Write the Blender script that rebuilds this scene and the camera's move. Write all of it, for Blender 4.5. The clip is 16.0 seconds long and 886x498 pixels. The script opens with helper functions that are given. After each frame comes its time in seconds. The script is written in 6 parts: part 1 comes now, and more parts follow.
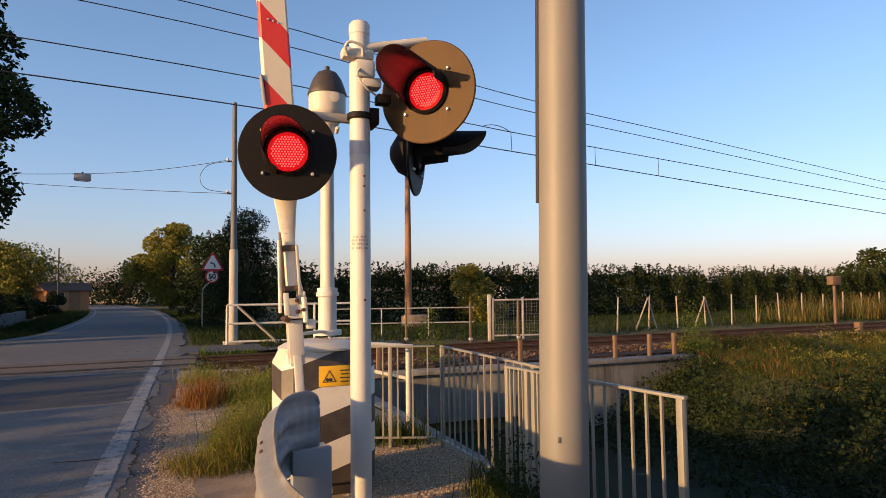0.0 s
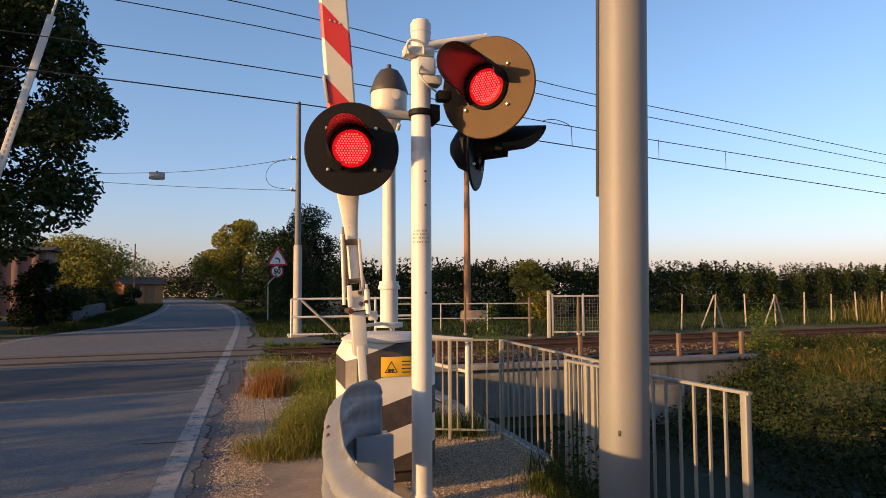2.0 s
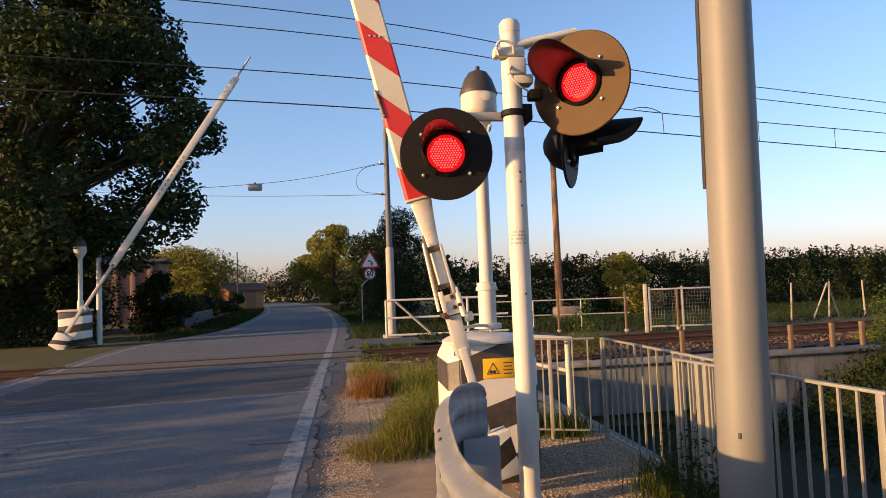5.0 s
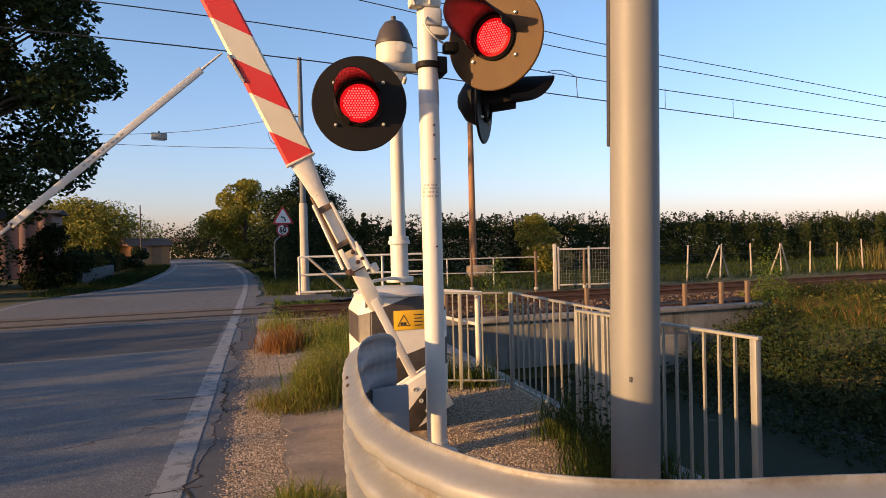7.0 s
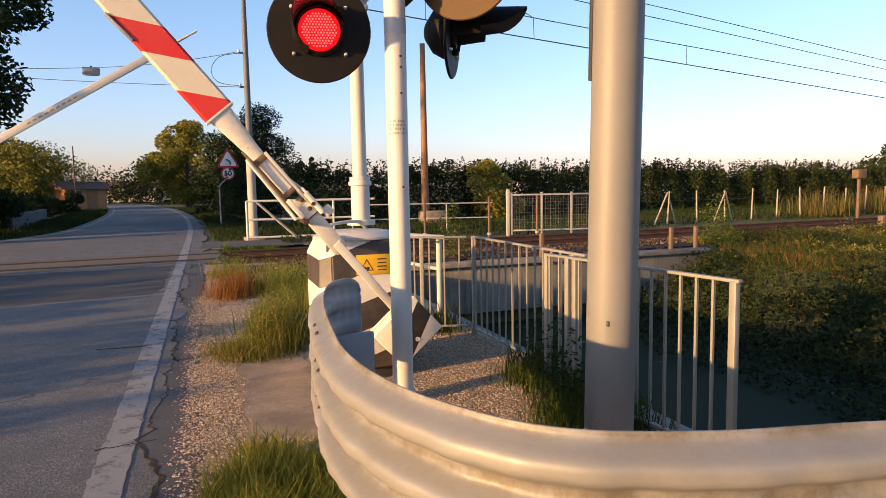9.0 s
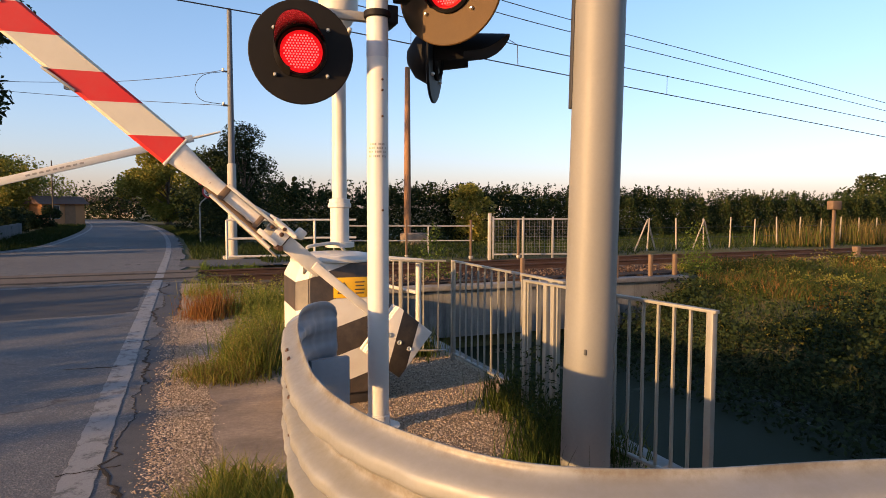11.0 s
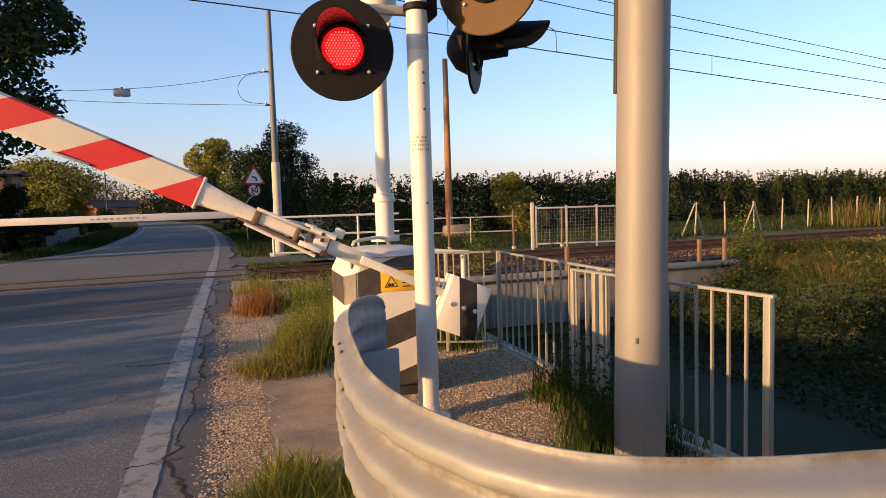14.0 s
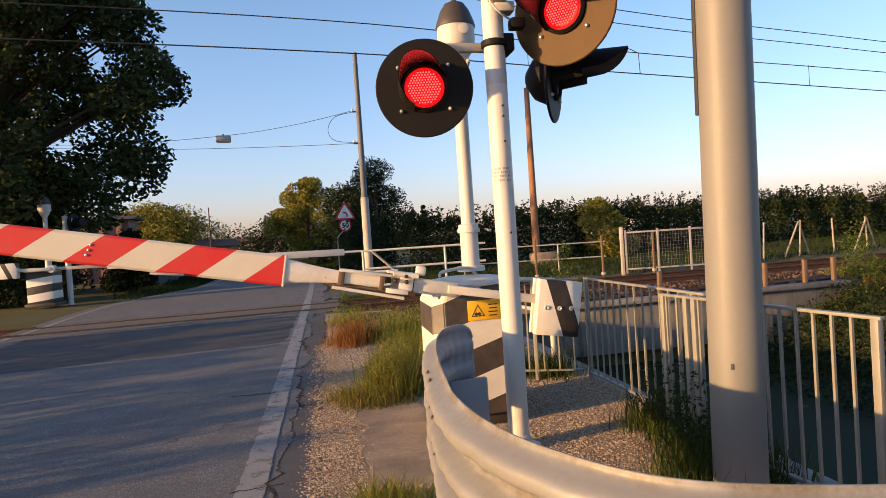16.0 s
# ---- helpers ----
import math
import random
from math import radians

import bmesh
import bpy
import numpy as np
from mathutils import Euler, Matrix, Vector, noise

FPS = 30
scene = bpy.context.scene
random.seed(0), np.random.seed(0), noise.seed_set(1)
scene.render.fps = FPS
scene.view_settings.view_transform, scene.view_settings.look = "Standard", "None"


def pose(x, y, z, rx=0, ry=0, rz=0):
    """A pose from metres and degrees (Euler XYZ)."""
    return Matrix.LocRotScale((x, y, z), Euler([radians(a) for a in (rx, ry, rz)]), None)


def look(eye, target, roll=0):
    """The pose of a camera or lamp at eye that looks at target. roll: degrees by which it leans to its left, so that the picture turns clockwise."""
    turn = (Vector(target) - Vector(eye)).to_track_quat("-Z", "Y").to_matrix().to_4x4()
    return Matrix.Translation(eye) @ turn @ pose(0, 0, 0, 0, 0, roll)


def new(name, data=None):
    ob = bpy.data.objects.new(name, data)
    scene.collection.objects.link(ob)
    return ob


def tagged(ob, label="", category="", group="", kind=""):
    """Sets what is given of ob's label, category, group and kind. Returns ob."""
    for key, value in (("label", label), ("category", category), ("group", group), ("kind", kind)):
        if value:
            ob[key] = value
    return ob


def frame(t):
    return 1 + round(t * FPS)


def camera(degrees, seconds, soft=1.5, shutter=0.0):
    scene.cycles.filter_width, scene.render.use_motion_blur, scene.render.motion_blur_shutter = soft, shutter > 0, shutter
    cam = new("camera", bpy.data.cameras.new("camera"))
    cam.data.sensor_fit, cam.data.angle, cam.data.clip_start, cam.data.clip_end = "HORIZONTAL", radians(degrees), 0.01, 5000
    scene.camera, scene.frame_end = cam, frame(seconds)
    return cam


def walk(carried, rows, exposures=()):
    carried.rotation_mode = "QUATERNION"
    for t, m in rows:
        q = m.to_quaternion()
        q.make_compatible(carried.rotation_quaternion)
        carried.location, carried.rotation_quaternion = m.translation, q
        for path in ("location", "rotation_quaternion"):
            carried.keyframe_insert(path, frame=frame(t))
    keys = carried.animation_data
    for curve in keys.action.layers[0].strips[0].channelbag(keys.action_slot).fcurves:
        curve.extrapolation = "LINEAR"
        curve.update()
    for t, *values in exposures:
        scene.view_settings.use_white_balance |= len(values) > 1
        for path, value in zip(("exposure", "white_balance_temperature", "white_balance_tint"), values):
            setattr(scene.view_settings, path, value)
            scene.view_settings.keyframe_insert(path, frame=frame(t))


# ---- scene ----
cam = camera(68.8, 16.0, 0.8)
PATH = [
    (0, (0.098, 0.068, 1.563), (0.821, 1.928, 1.689), -0.7),
    (0.5, (0.108, 0.079, 1.555), (0.747, 1.971, 1.667), -3.0),
    (1, (0.095, 0.057, 1.55), (0.719, 1.954, 1.666), -3.1),
    (1.5, (0.07, 0.025, 1.546), (0.615, 1.946, 1.657), -2.1),
    (2, (0.07, 0.008, 1.542), (0.621, 1.927, 1.658), -0.3),
    (2.5, (0.079, -0.012, 1.555), (0.635, 1.905, 1.692), -1.1),
    (3, (0.116, 0.004, 1.552), (0.701, 1.914, 1.658), -2.5),
    (3.5, (0.125, 0.006, 1.569), (0.494, 1.97, 1.643), -3.7),
    (4, (0.093, 0.017, 1.579), (0.461, 1.978, 1.721), -3.1),
    (4.2, (0.068, 0.014, 1.579), (0.375, 1.985, 1.72), -3.1),
    (6.3, (-0.041, 0.037, 1.544), (0.332, 2.002, 1.572), 0.8),
    (6.5, (-0.015, 0.042, 1.531), (0.475, 1.981, 1.54), 0.8),
    (7, (0.02, -0.007, 1.527), (0.557, 1.919, 1.507), -1.4),
    (7.5, (0.038, 0.108, 1.512), (0.443, 2.066, 1.462), -1.8),
    (8, (0.02, 0.048, 1.507), (0.302, 2.025, 1.395), -2.5),
    (8.5, (0.034, 0.117, 1.5), (0.481, 2.062, 1.361), 0.3),
    (9, (-0.041, 0.23, 1.492), (0.64, 2.101, 1.303), -1.0),
    (9.2, (-0.051, 0.251, 1.506), (0.741, 2.08, 1.346), -1.8),
    (11.3, (-0.005, 0.256, 1.504), (0.727, 2.114, 1.384), 0.3),
    (11.5, (-0.012, 0.255, 1.504), (0.709, 2.116, 1.375), -0.2),
    (12, (-0.01, 0.257, 1.506), (0.59, 2.16, 1.356), -2.0),
    (12.5, (-0.019, 0.247, 1.504), (0.538, 2.162, 1.353), -1.6),
    (13, (-0.016, 0.254, 1.509), (0.552, 2.166, 1.369), -1.6),
    (13.5, (-0.018, 0.25, 1.5), (0.611, 2.142, 1.343), -1.3),
    (14, (-0.031, 0.261, 1.505), (0.581, 2.16, 1.36), -1.7),
    (14.5, (-0.029, 0.221, 1.527), (0.544, 2.132, 1.387), -5.3),
    (15, (-0.033, 0.206, 1.512), (0.454, 2.143, 1.414), -3.3),
    (15.5, (-0.038, 0.215, 1.513), (0.414, 2.161, 1.424), -2.9),
    (16, (-0.032, 0.181, 1.511), (0.324, 2.149, 1.469), -3.8),
]
walk(cam, [(t, look(eye, target, roll)) for t, eye, target, roll in PATH],
     [(0, 0.88, 6850, 16.5), (2.5, 0.92, 6850, 16.5), (4.2, 1.04, 6850, 16.5), (7.6, 1.13, 6850, 16.5), (8.6, 1.26, 6950, 16.5), (9.2, 1.28, 6950, 16.5), (11.4, 1.16, 6950, 16.5), (16.0, 1.17, 6950, 16.5)])

# ---- world, sun, exposure ----
SUN_AZ, SUN_EL = radians(195), radians(9.5)
to_sun = Vector((math.cos(SUN_AZ) * math.cos(SUN_EL), math.sin(SUN_AZ) * math.cos(SUN_EL), math.sin(SUN_EL)))
world = bpy.data.worlds.new("world")
scene.world = world
world.use_nodes = True
wn = world.node_tree
sky = wn.nodes.new("ShaderNodeTexSky")
sky.sky_type, sky.sun_disc = "NISHITA", False
sky.sun_elevation, sky.sun_rotation = SUN_EL, math.atan2(to_sun.x, to_sun.y)
sky.air_density, sky.dust_density, sky.ozone_density = 1.0, 1.0, 3.6
wn.nodes["Background"].inputs[1].default_value = 0.15
tint = wn.nodes.new("ShaderNodeMix")          # faint evening warmth of the whole sky
tint.data_type, tint.blend_type = "RGBA", "MULTIPLY"
tint.inputs[0].default_value, tint.inputs[7].default_value = 1.0, (1.19, 1.09, 1.03, 1)
wn.links.new(sky.outputs[0], tint.inputs[6])
sky_dir = wn.nodes.new("ShaderNodeTexCoord")     # rosy haze low down, clearer blue above
height = wn.nodes.new("ShaderNodeSeparateXYZ")
wn.links.new(sky_dir.outputs["Generated"], height.inputs[0])
haze = wn.nodes.new("ShaderNodeValToRGB")
for e, (pos, col) in zip([haze.color_ramp.elements[0], haze.color_ramp.elements[1], haze.color_ramp.elements.new(0.12), haze.color_ramp.elements.new(0.3)],
                         ((0.0, (0.96, 0.77, 0.95)), (0.55, (1.0, 1.0, 1.0)), (0.12, (0.99, 0.89, 0.97)), (0.3, (1.0, 0.98, 0.99)))):
    e.position, e.color = pos, (*col, 1)
wn.links.new(height.outputs[2], haze.inputs[0])
clear = wn.nodes.new("ShaderNodeMix")
clear.data_type, clear.blend_type = "RGBA", "MULTIPLY"
clear.inputs[0].default_value = 1.0
wn.links.new(tint.outputs[2], clear.inputs[6])
wn.links.new(haze.outputs[0], clear.inputs[7])
wn.links.new(clear.outputs[2], wn.nodes["Background"].inputs[0])
sun = new("sun", bpy.data.lights.new("sun", "SUN"))
sun.data.energy, sun.data.angle, sun.data.color = 4.2, radians(0.6), (1.0, 0.62, 0.26)
sun.matrix_basis = look(to_sun * 50, (0, 0, 0))


# ---- materials ----
def ramp(nt, fac, stops):
    r = nt.nodes.new("ShaderNodeValToRGB")
    el = r.color_ramp.elements
    while len(el) < len(stops):
        el.new(0.5)
    for e, (pos, col) in zip(el, stops):
        e.position, e.color = pos, (*col, 1) if len(col) == 3 else col
    nt.links.new(fac, r.inputs[0])
    return r.outputs[0]


def noise_tex(nt, co, scale, detail=6, rough=0.6, dist=0.0):
    n = nt.nodes.new("ShaderNodeTexNoise")
    n.inputs["Scale"].default_value, n.inputs["Detail"].default_value = scale, detail
    n.inputs["Roughness"].default_value, n.inputs["Distortion"].default_value = rough, dist
    nt.links.new(co, n.inputs["Vector"])
    return n.outputs["Fac"]


def mixc(nt, fac, a, b, mode="MIX"):
    m = nt.nodes.new("ShaderNodeMix")
    m.data_type, m.blend_type = "RGBA", mode
    for k, v in ((0, fac), (6, a), (7, b)):
        if isinstance(v, (int, float)):
            m.inputs[k].default_value = v
        elif isinstance(v, tuple):
            m.inputs[k].default_value = (*v, 1)
        else:
            nt.links.new(v, m.inputs[k])
    return m.outputs[2]


def base_mat(name, rough=0.7, metal=0.0, spec=0.5):
    m = bpy.data.materials.new(name)
    m.use_nodes = True
    nt = m.node_tree
    b = nt.nodes["Principled BSDF"]
    b.inputs["Roughness"].default_value, b.inputs["Metallic"].default_value = rough, metal
    b.inputs["Specular IOR Level"].default_value = spec
    tc = nt.nodes.new("ShaderNodeTexCoord")
    return m, nt, b, tc


def bump(nt, b, h, strength=0.3, dist=0.01):
    n = nt.nodes.new("ShaderNodeBump")
    n.inputs["Strength"].default_value, n.inputs["Distance"].default_value = strength, dist
    nt.links.new(h, n.inputs["Height"])
    nt.links.new(n.outputs[0], b.inputs["Normal"])


def worn(name, col, dark, rust=None, rough=0.6, metal=0.0, big=2.0, fine=40.0, amount=0.5, rust_at=0.68, bumpy=0.15, spec=0.4):
    """A surface of one colour with stains at a large scale, grain at a fine one and, if given, rust spots."""
    m, nt, b, tc = base_mat(name, rough, metal, spec)
    co = tc.outputs["Object"]
    n1, n2 = noise_tex(nt, co, big, 5, 0.6, 0.3), noise_tex(nt, co, fine, 4, 0.7)
    c = mixc(nt, ramp(nt, n1, [(0.35, (0, 0, 0)), (0.75, (amount,) * 3)]), col, dark)
    c = mixc(nt, ramp(nt, n2, [(0.3, (0, 0, 0)), (0.8, (amount * 0.6,) * 3)]), c, dark)
    if rust:
        n3 = noise_tex(nt, co, big * 4, 8, 0.75)
        c = mixc(nt, ramp(nt, n3, [(rust_at, (0, 0, 0)), (rust_at + 0.05, (1, 1, 1))]), c, rust)
    nt.links.new(c, b.inputs["Base Color"])
    nt.links.new(ramp(nt, n2, [(0.2, (rough * 0.85,) * 3), (0.9, (min(1, rough * 1.15),) * 3)]), b.inputs["Roughness"])
    bump(nt, b, n2, bumpy, 0.003)
    return m


RUST = (0.16, 0.06, 0.025)
white_paint = worn("white_paint", (0.54, 0.52, 0.465), (0.38, 0.32, 0.25), RUST, 0.5, 0, 3, 30, 0.35, 0.72)
white_pole = worn("white_pole_paint", (0.53, 0.52, 0.485), (0.44, 0.4, 0.33), RUST, 0.45, 0, 2, 25, 0.35, 0.75)
black_paint = worn("black_paint", (0.035, 0.03, 0.027), (0.07, 0.055, 0.045), None, 0.55, 0, 4, 50, 0.6)
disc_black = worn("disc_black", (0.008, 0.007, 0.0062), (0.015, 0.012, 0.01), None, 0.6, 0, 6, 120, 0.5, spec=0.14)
# brown tone carries the low sun on the one plate that faces it
disc_sunlit = worn("disc_sunlit", (0.085, 0.043, 0.011), (0.05, 0.026, 0.008), None, 0.6, 0, 4, 140, 0.6, spec=0.2)
galv = worn("galvanised_steel", (0.38, 0.365, 0.34), (0.27, 0.25, 0.22), (0.25, 0.15, 0.08), 0.55, 0.35, 2, 60, 0.5, 0.78)
pole_grey = worn("grey_pole_paint", (0.2, 0.193, 0.175), (0.15, 0.145, 0.132), None, 0.55, 0.1, 1.5, 60, 0.5, spec=0.25)
rail_grey = worn("railing_paint", (0.26, 0.25, 0.215), (0.16, 0.14, 0.11), RUST, 0.5, 0.1, 3, 30, 0.5, 0.7)
rust_steel = worn("rusty_steel", (0.085, 0.042, 0.026), (0.035, 0.02, 0.014), None, 0.8, 0.2, 3, 40, 0.7)
rust_post = worn("rusty_post", (0.17, 0.11, 0.068), (0.09, 0.055, 0.034), None, 0.85, 0, 3, 40, 0.7)
rail_top = worn("rail_head", (0.4, 0.37, 0.34), (0.25, 0.2, 0.16), None, 0.35, 0.9, 3, 60, 0.5)
concrete = worn("concrete", (0.42, 0.39, 0.34), (0.25, 0.22, 0.18), None, 0.9, 0, 1.2, 25, 0.7, bumpy=0.4)
concrete_old = worn("old_concrete", (0.27, 0.255, 0.235), (0.06, 0.056, 0.05), None, 0.92, 0, 1.1, 7, 0.95, bumpy=0.5)
pad_mat = worn("pad_concrete", (0.34, 0.255, 0.175), (0.13, 0.098, 0.072), None, 0.92, 0, 2.6, 26, 0.95, bumpy=1.0)
wood_pole_mat = worn("wood_pole", (0.27, 0.14, 0.07), (0.17, 0.085, 0.045), None, 0.85, 0, 3, 30, 0.6)
wood_grey = worn("grey_wood", (0.36, 0.31, 0.25), (0.22, 0.18, 0.14), None, 0.9, 0, 3, 40, 0.6)
bark = worn("bark", (0.09, 0.065, 0.045), (0.04, 0.03, 0.02), None, 0.95, 0, 4, 20, 0.7, bumpy=0.6)
band_grey = worn("grey_band", (0.42, 0.42, 0.43), (0.32, 0.32, 0.32), None, 0.5, 0.1, 4, 40, 0.3)
hood_inside = worn("hood_inside", (0.1, 0.09, 0.085), (0.07, 0.06, 0.06), None, 0.25, 0.2, 5, 60, 0.4)
white_rusty = worn("rust_streaked_white", (0.74, 0.69, 0.6), (0.5, 0.4, 0.28), RUST, 0.55, 0, 5, 30, 0.6, 0.66)
# blue-grey stands in for the shade inside the rail's curled end
terminal_shade = worn("terminal_shaded_steel", (0.27, 0.3, 0.33), (0.2, 0.22, 0.24), None, 0.55, 0.2, 2, 40, 0.5)
pole_dark = worn("weathered_pole", (0.13, 0.14, 0.155), (0.09, 0.095, 0.1), None, 0.7, 0.1, 2, 30, 0.5)
zinc = worn("zinc_bolt", (0.75, 0.72, 0.62), (0.5, 0.46, 0.38), None, 0.35, 0.6, 10, 80, 0.4)
brick_wall = worn("pink_plaster", (0.25, 0.145, 0.115), (0.16, 0.09, 0.075), None, 0.9, 0, 0.6, 12, 0.6)
plaster = worn("plaster", (0.6, 0.5, 0.38), (0.4, 0.32, 0.24), None, 0.9, 0, 0.6, 12, 0.5)
orange_plaster = worn("orange_plaster", (0.42, 0.19, 0.075), (0.3, 0.13, 0.06), None, 0.9, 0, 0.6, 12, 0.4)
roof_mat = worn("roof_tile", (0.13, 0.075, 0.055), (0.08, 0.048, 0.036), None, 0.9, 0, 1, 10, 0.6)
roof_dark = worn("dark_roof", (0.045, 0.033, 0.028), (0.028, 0.02, 0.018), None, 0.95, 0, 1, 10, 0.6)
wall_dark = worn("mossy_wall", (0.11, 0.11, 0.11), (0.05, 0.05, 0.05), None, 0.95, 0, 1, 7, 0.8)
yellow_paint = worn("yellow_sign", (0.75, 0.42, 0.02), (0.6, 0.32, 0.02), None, 0.45, 0, 6, 50, 0.3)
sign_white = worn("sign_white", (0.75, 0.74, 0.72), (0.6, 0.58, 0.55), None, 0.4, 0, 4, 50, 0.2)
sign_red = worn("sign_red", (0.5, 0.02, 0.03), (0.4, 0.02, 0.025), None, 0.4, 0, 4, 50, 0.2)
sign_back = worn("sign_back", (0.3, 0.28, 0.25), (0.2, 0.18, 0.16), None, 0.6, 0.4, 4, 50, 0.3)
cable_mat = worn("cable", (0.03, 0.03, 0.032), (0.05, 0.05, 0.05), None, 0.6, 0, 4, 50, 0.3)
dark_glass = worn("dark_window", (0.03, 0.035, 0.04), (0.02, 0.02, 0.02), None, 0.15, 0, 3, 10, 0.3)
yellow_wall = worn("yellow_cladding", (0.7, 0.5, 0.12), (0.55, 0.38, 0.1), None, 0.7, 0, 0.3, 5, 0.3)
grey_cladding = worn("grey_cladding", (0.4, 0.4, 0.4), (0.3, 0.3, 0.3), None, 0.7, 0, 0.3, 5, 0.3)


def streaked_mat():
    """Old concrete with dark runs of water down its face."""
    m, nt, b, tc = base_mat("streaked_concrete", 0.92, 0, 0.2)
    co = tc.outputs["Object"]
    mp = nt.nodes.new("ShaderNodeMapping")
    mp.inputs["Scale"].default_value = (5, 5, 0.45)
    nt.links.new(co, mp.inputs[0])
    n1, n2, n3 = noise_tex(nt, mp.outputs[0], 1.0, 6, 0.65, 0.3), noise_tex(nt, co, 1.3, 6, 0.6), noise_tex(nt, co, 40, 4, 0.7)
    c = mixc(nt, ramp(nt, n2, [(0.35, (0, 0, 0)), (0.65, (0.8, 0.8, 0.8))]), (0.24, 0.23, 0.205), (0.12, 0.113, 0.098))
    c = mixc(nt, ramp(nt, n1, [(0.5, (0, 0, 0)), (0.66, (0.9, 0.9, 0.9))]), c, (0.07, 0.066, 0.06))
    c = mixc(nt, ramp(nt, n3, [(0.4, (0, 0, 0)), (0.75, (0.4, 0.4, 0.4))]), c, (0.08, 0.075, 0.065))
    nt.links.new(c, b.inputs["Base Color"])
    bump(nt, b, n3, 0.4, 0.006)
    return m


streaked = streaked_mat()


def lens_mat():
    m, nt, b, tc = base_mat("red_led_lens", 0.55, 0, 0.15)
    n = noise_tex(nt, tc.outputs["Object"], 45, 3, 0.6)
    b.inputs["Base Color"].default_value = (0.16, 0.004, 0.005, 1)
    nt.links.new(ramp(nt, n, [(0.35, (0.7, 0.006, 0.008)), (0.7, (1.0, 0.016, 0.018))]), b.inputs["Emission Color"])
    b.inputs["Emission Strength"].default_value = 0.45
    return m


def led_mat():
    m, nt, b, tc = base_mat("red_light_dot", 0.4, 0, 0.2)
    b.inputs["Base Color"].default_value = (0.3, 0.01, 0.01, 1)
    b.inputs["Emission Color"].default_value = (1.0, 0.055, 0.05, 1)
    b.inputs["Emission Strength"].default_value = 2.0
    return m


led_dot = led_mat()


def beam_mat():
    """Weathered zinc with brown dirt settled along the folds of the corrugation."""
    m, nt, b, tc = base_mat("galvanised_beam", 0.55, 0.25, 0.4)
    co = tc.outputs["Object"]
    n1, n2, n3 = noise_tex(nt, co, 2.2, 6, 0.65, 0.4), noise_tex(nt, co, 38, 5, 0.75), noise_tex(nt, co, 7, 8, 0.75)
    c = mixc(nt, ramp(nt, n1, [(0.35, (0, 0, 0)), (0.7, (0.5, 0.5, 0.5))]), (0.25, 0.248, 0.235), (0.185, 0.172, 0.145))
    c = mixc(nt, ramp(nt, n2, [(0.35, (0, 0, 0)), (0.75, (0.14, 0.14, 0.14))]), c, (0.15, 0.125, 0.09))
    sx = nt.nodes.new("ShaderNodeSeparateXYZ")
    nt.links.new(co, sx.inputs[0])
    a = nt.nodes.new("ShaderNodeMath")
    a.operation, a.inputs[0].default_value = "SUBTRACT", 10 * 0.1687 + 0.9
    nt.links.new(sx.outputs[2], a.inputs[1])
    f = nt.nodes.new("ShaderNodeMath")
    f.operation, f.inputs[1].default_value = "PINGPONG", 0.1687 / 2
    nt.links.new(a.outputs[0], f.inputs[0])
    fold = ramp(nt, f.outputs[0], [(0.012, (1, 1, 1)), (0.035, (0, 0, 0))])
    amount = mixc(nt, ramp(nt, n3, [(0.42, (0, 0, 0)), (0.6, (0.85, 0.85, 0.85))]), (0, 0, 0), fold)
    c = mixc(nt, amount, c, (0.125, 0.1, 0.07))
    nt.links.new(c, b.inputs["Base Color"])
    nt.links.new(ramp(nt, n2, [(0.2, (0.42, 0.42, 0.42)), (0.9, (0.7, 0.7, 0.7))]), b.inputs["Roughness"])
    bump(nt, b, n2, 0.05, 0.002)
    return m


def stripes(name, cols, period, slope, axis_a, axis_b, offset=0.0, share=0.5, dirt=0.35):
    """Painted diagonal bands: along axis_a, leaning by slope with axis_b, in the object's own space."""
    m, nt, b, tc = base_mat(name, 0.5, 0, 0.4)
    sx = nt.nodes.new("ShaderNodeSeparateXYZ")
    nt.links.new(tc.outputs["Object"], sx.inputs[0])

    def calc(op, a, c):
        n = nt.nodes.new("ShaderNodeMath")
        n.operation = op
        for k, v in ((0, a), (1, c)):
            if isinstance(v, (int, float)):
                n.inputs[k].default_value = v
            else:
                nt.links.new(v, n.inputs[k])
        return n.outputs[0]
    u = calc("ADD", calc("MULTIPLY", sx.outputs[axis_b], slope), sx.outputs[axis_a])
    f = calc("FRACT", calc("DIVIDE", calc("ADD", u, offset + 100 * period), period), 0)
    band = calc("LESS_THAN", f, share)
    c = mixc(nt, band, cols[0], cols[1])
    n1 = noise_tex(nt, tc.outputs["Object"], 5, 8, 0.7)
    c = mixc(nt, ramp(nt, n1, [(0.4, (0, 0, 0)), (0.85, (dirt,) * 3)]), c, (0.3, 0.22, 0.15))
    n2 = noise_tex(nt, tc.outputs["Object"], 12, 8, 0.75)
    c = mixc(nt, ramp(nt, n2, [(0.73, (0, 0, 0)), (0.76, (1, 1, 1))]), c, RUST)
    nt.links.new(c, b.inputs["Base Color"])
    bump(nt, b, n2, 0.1, 0.003)
    return m


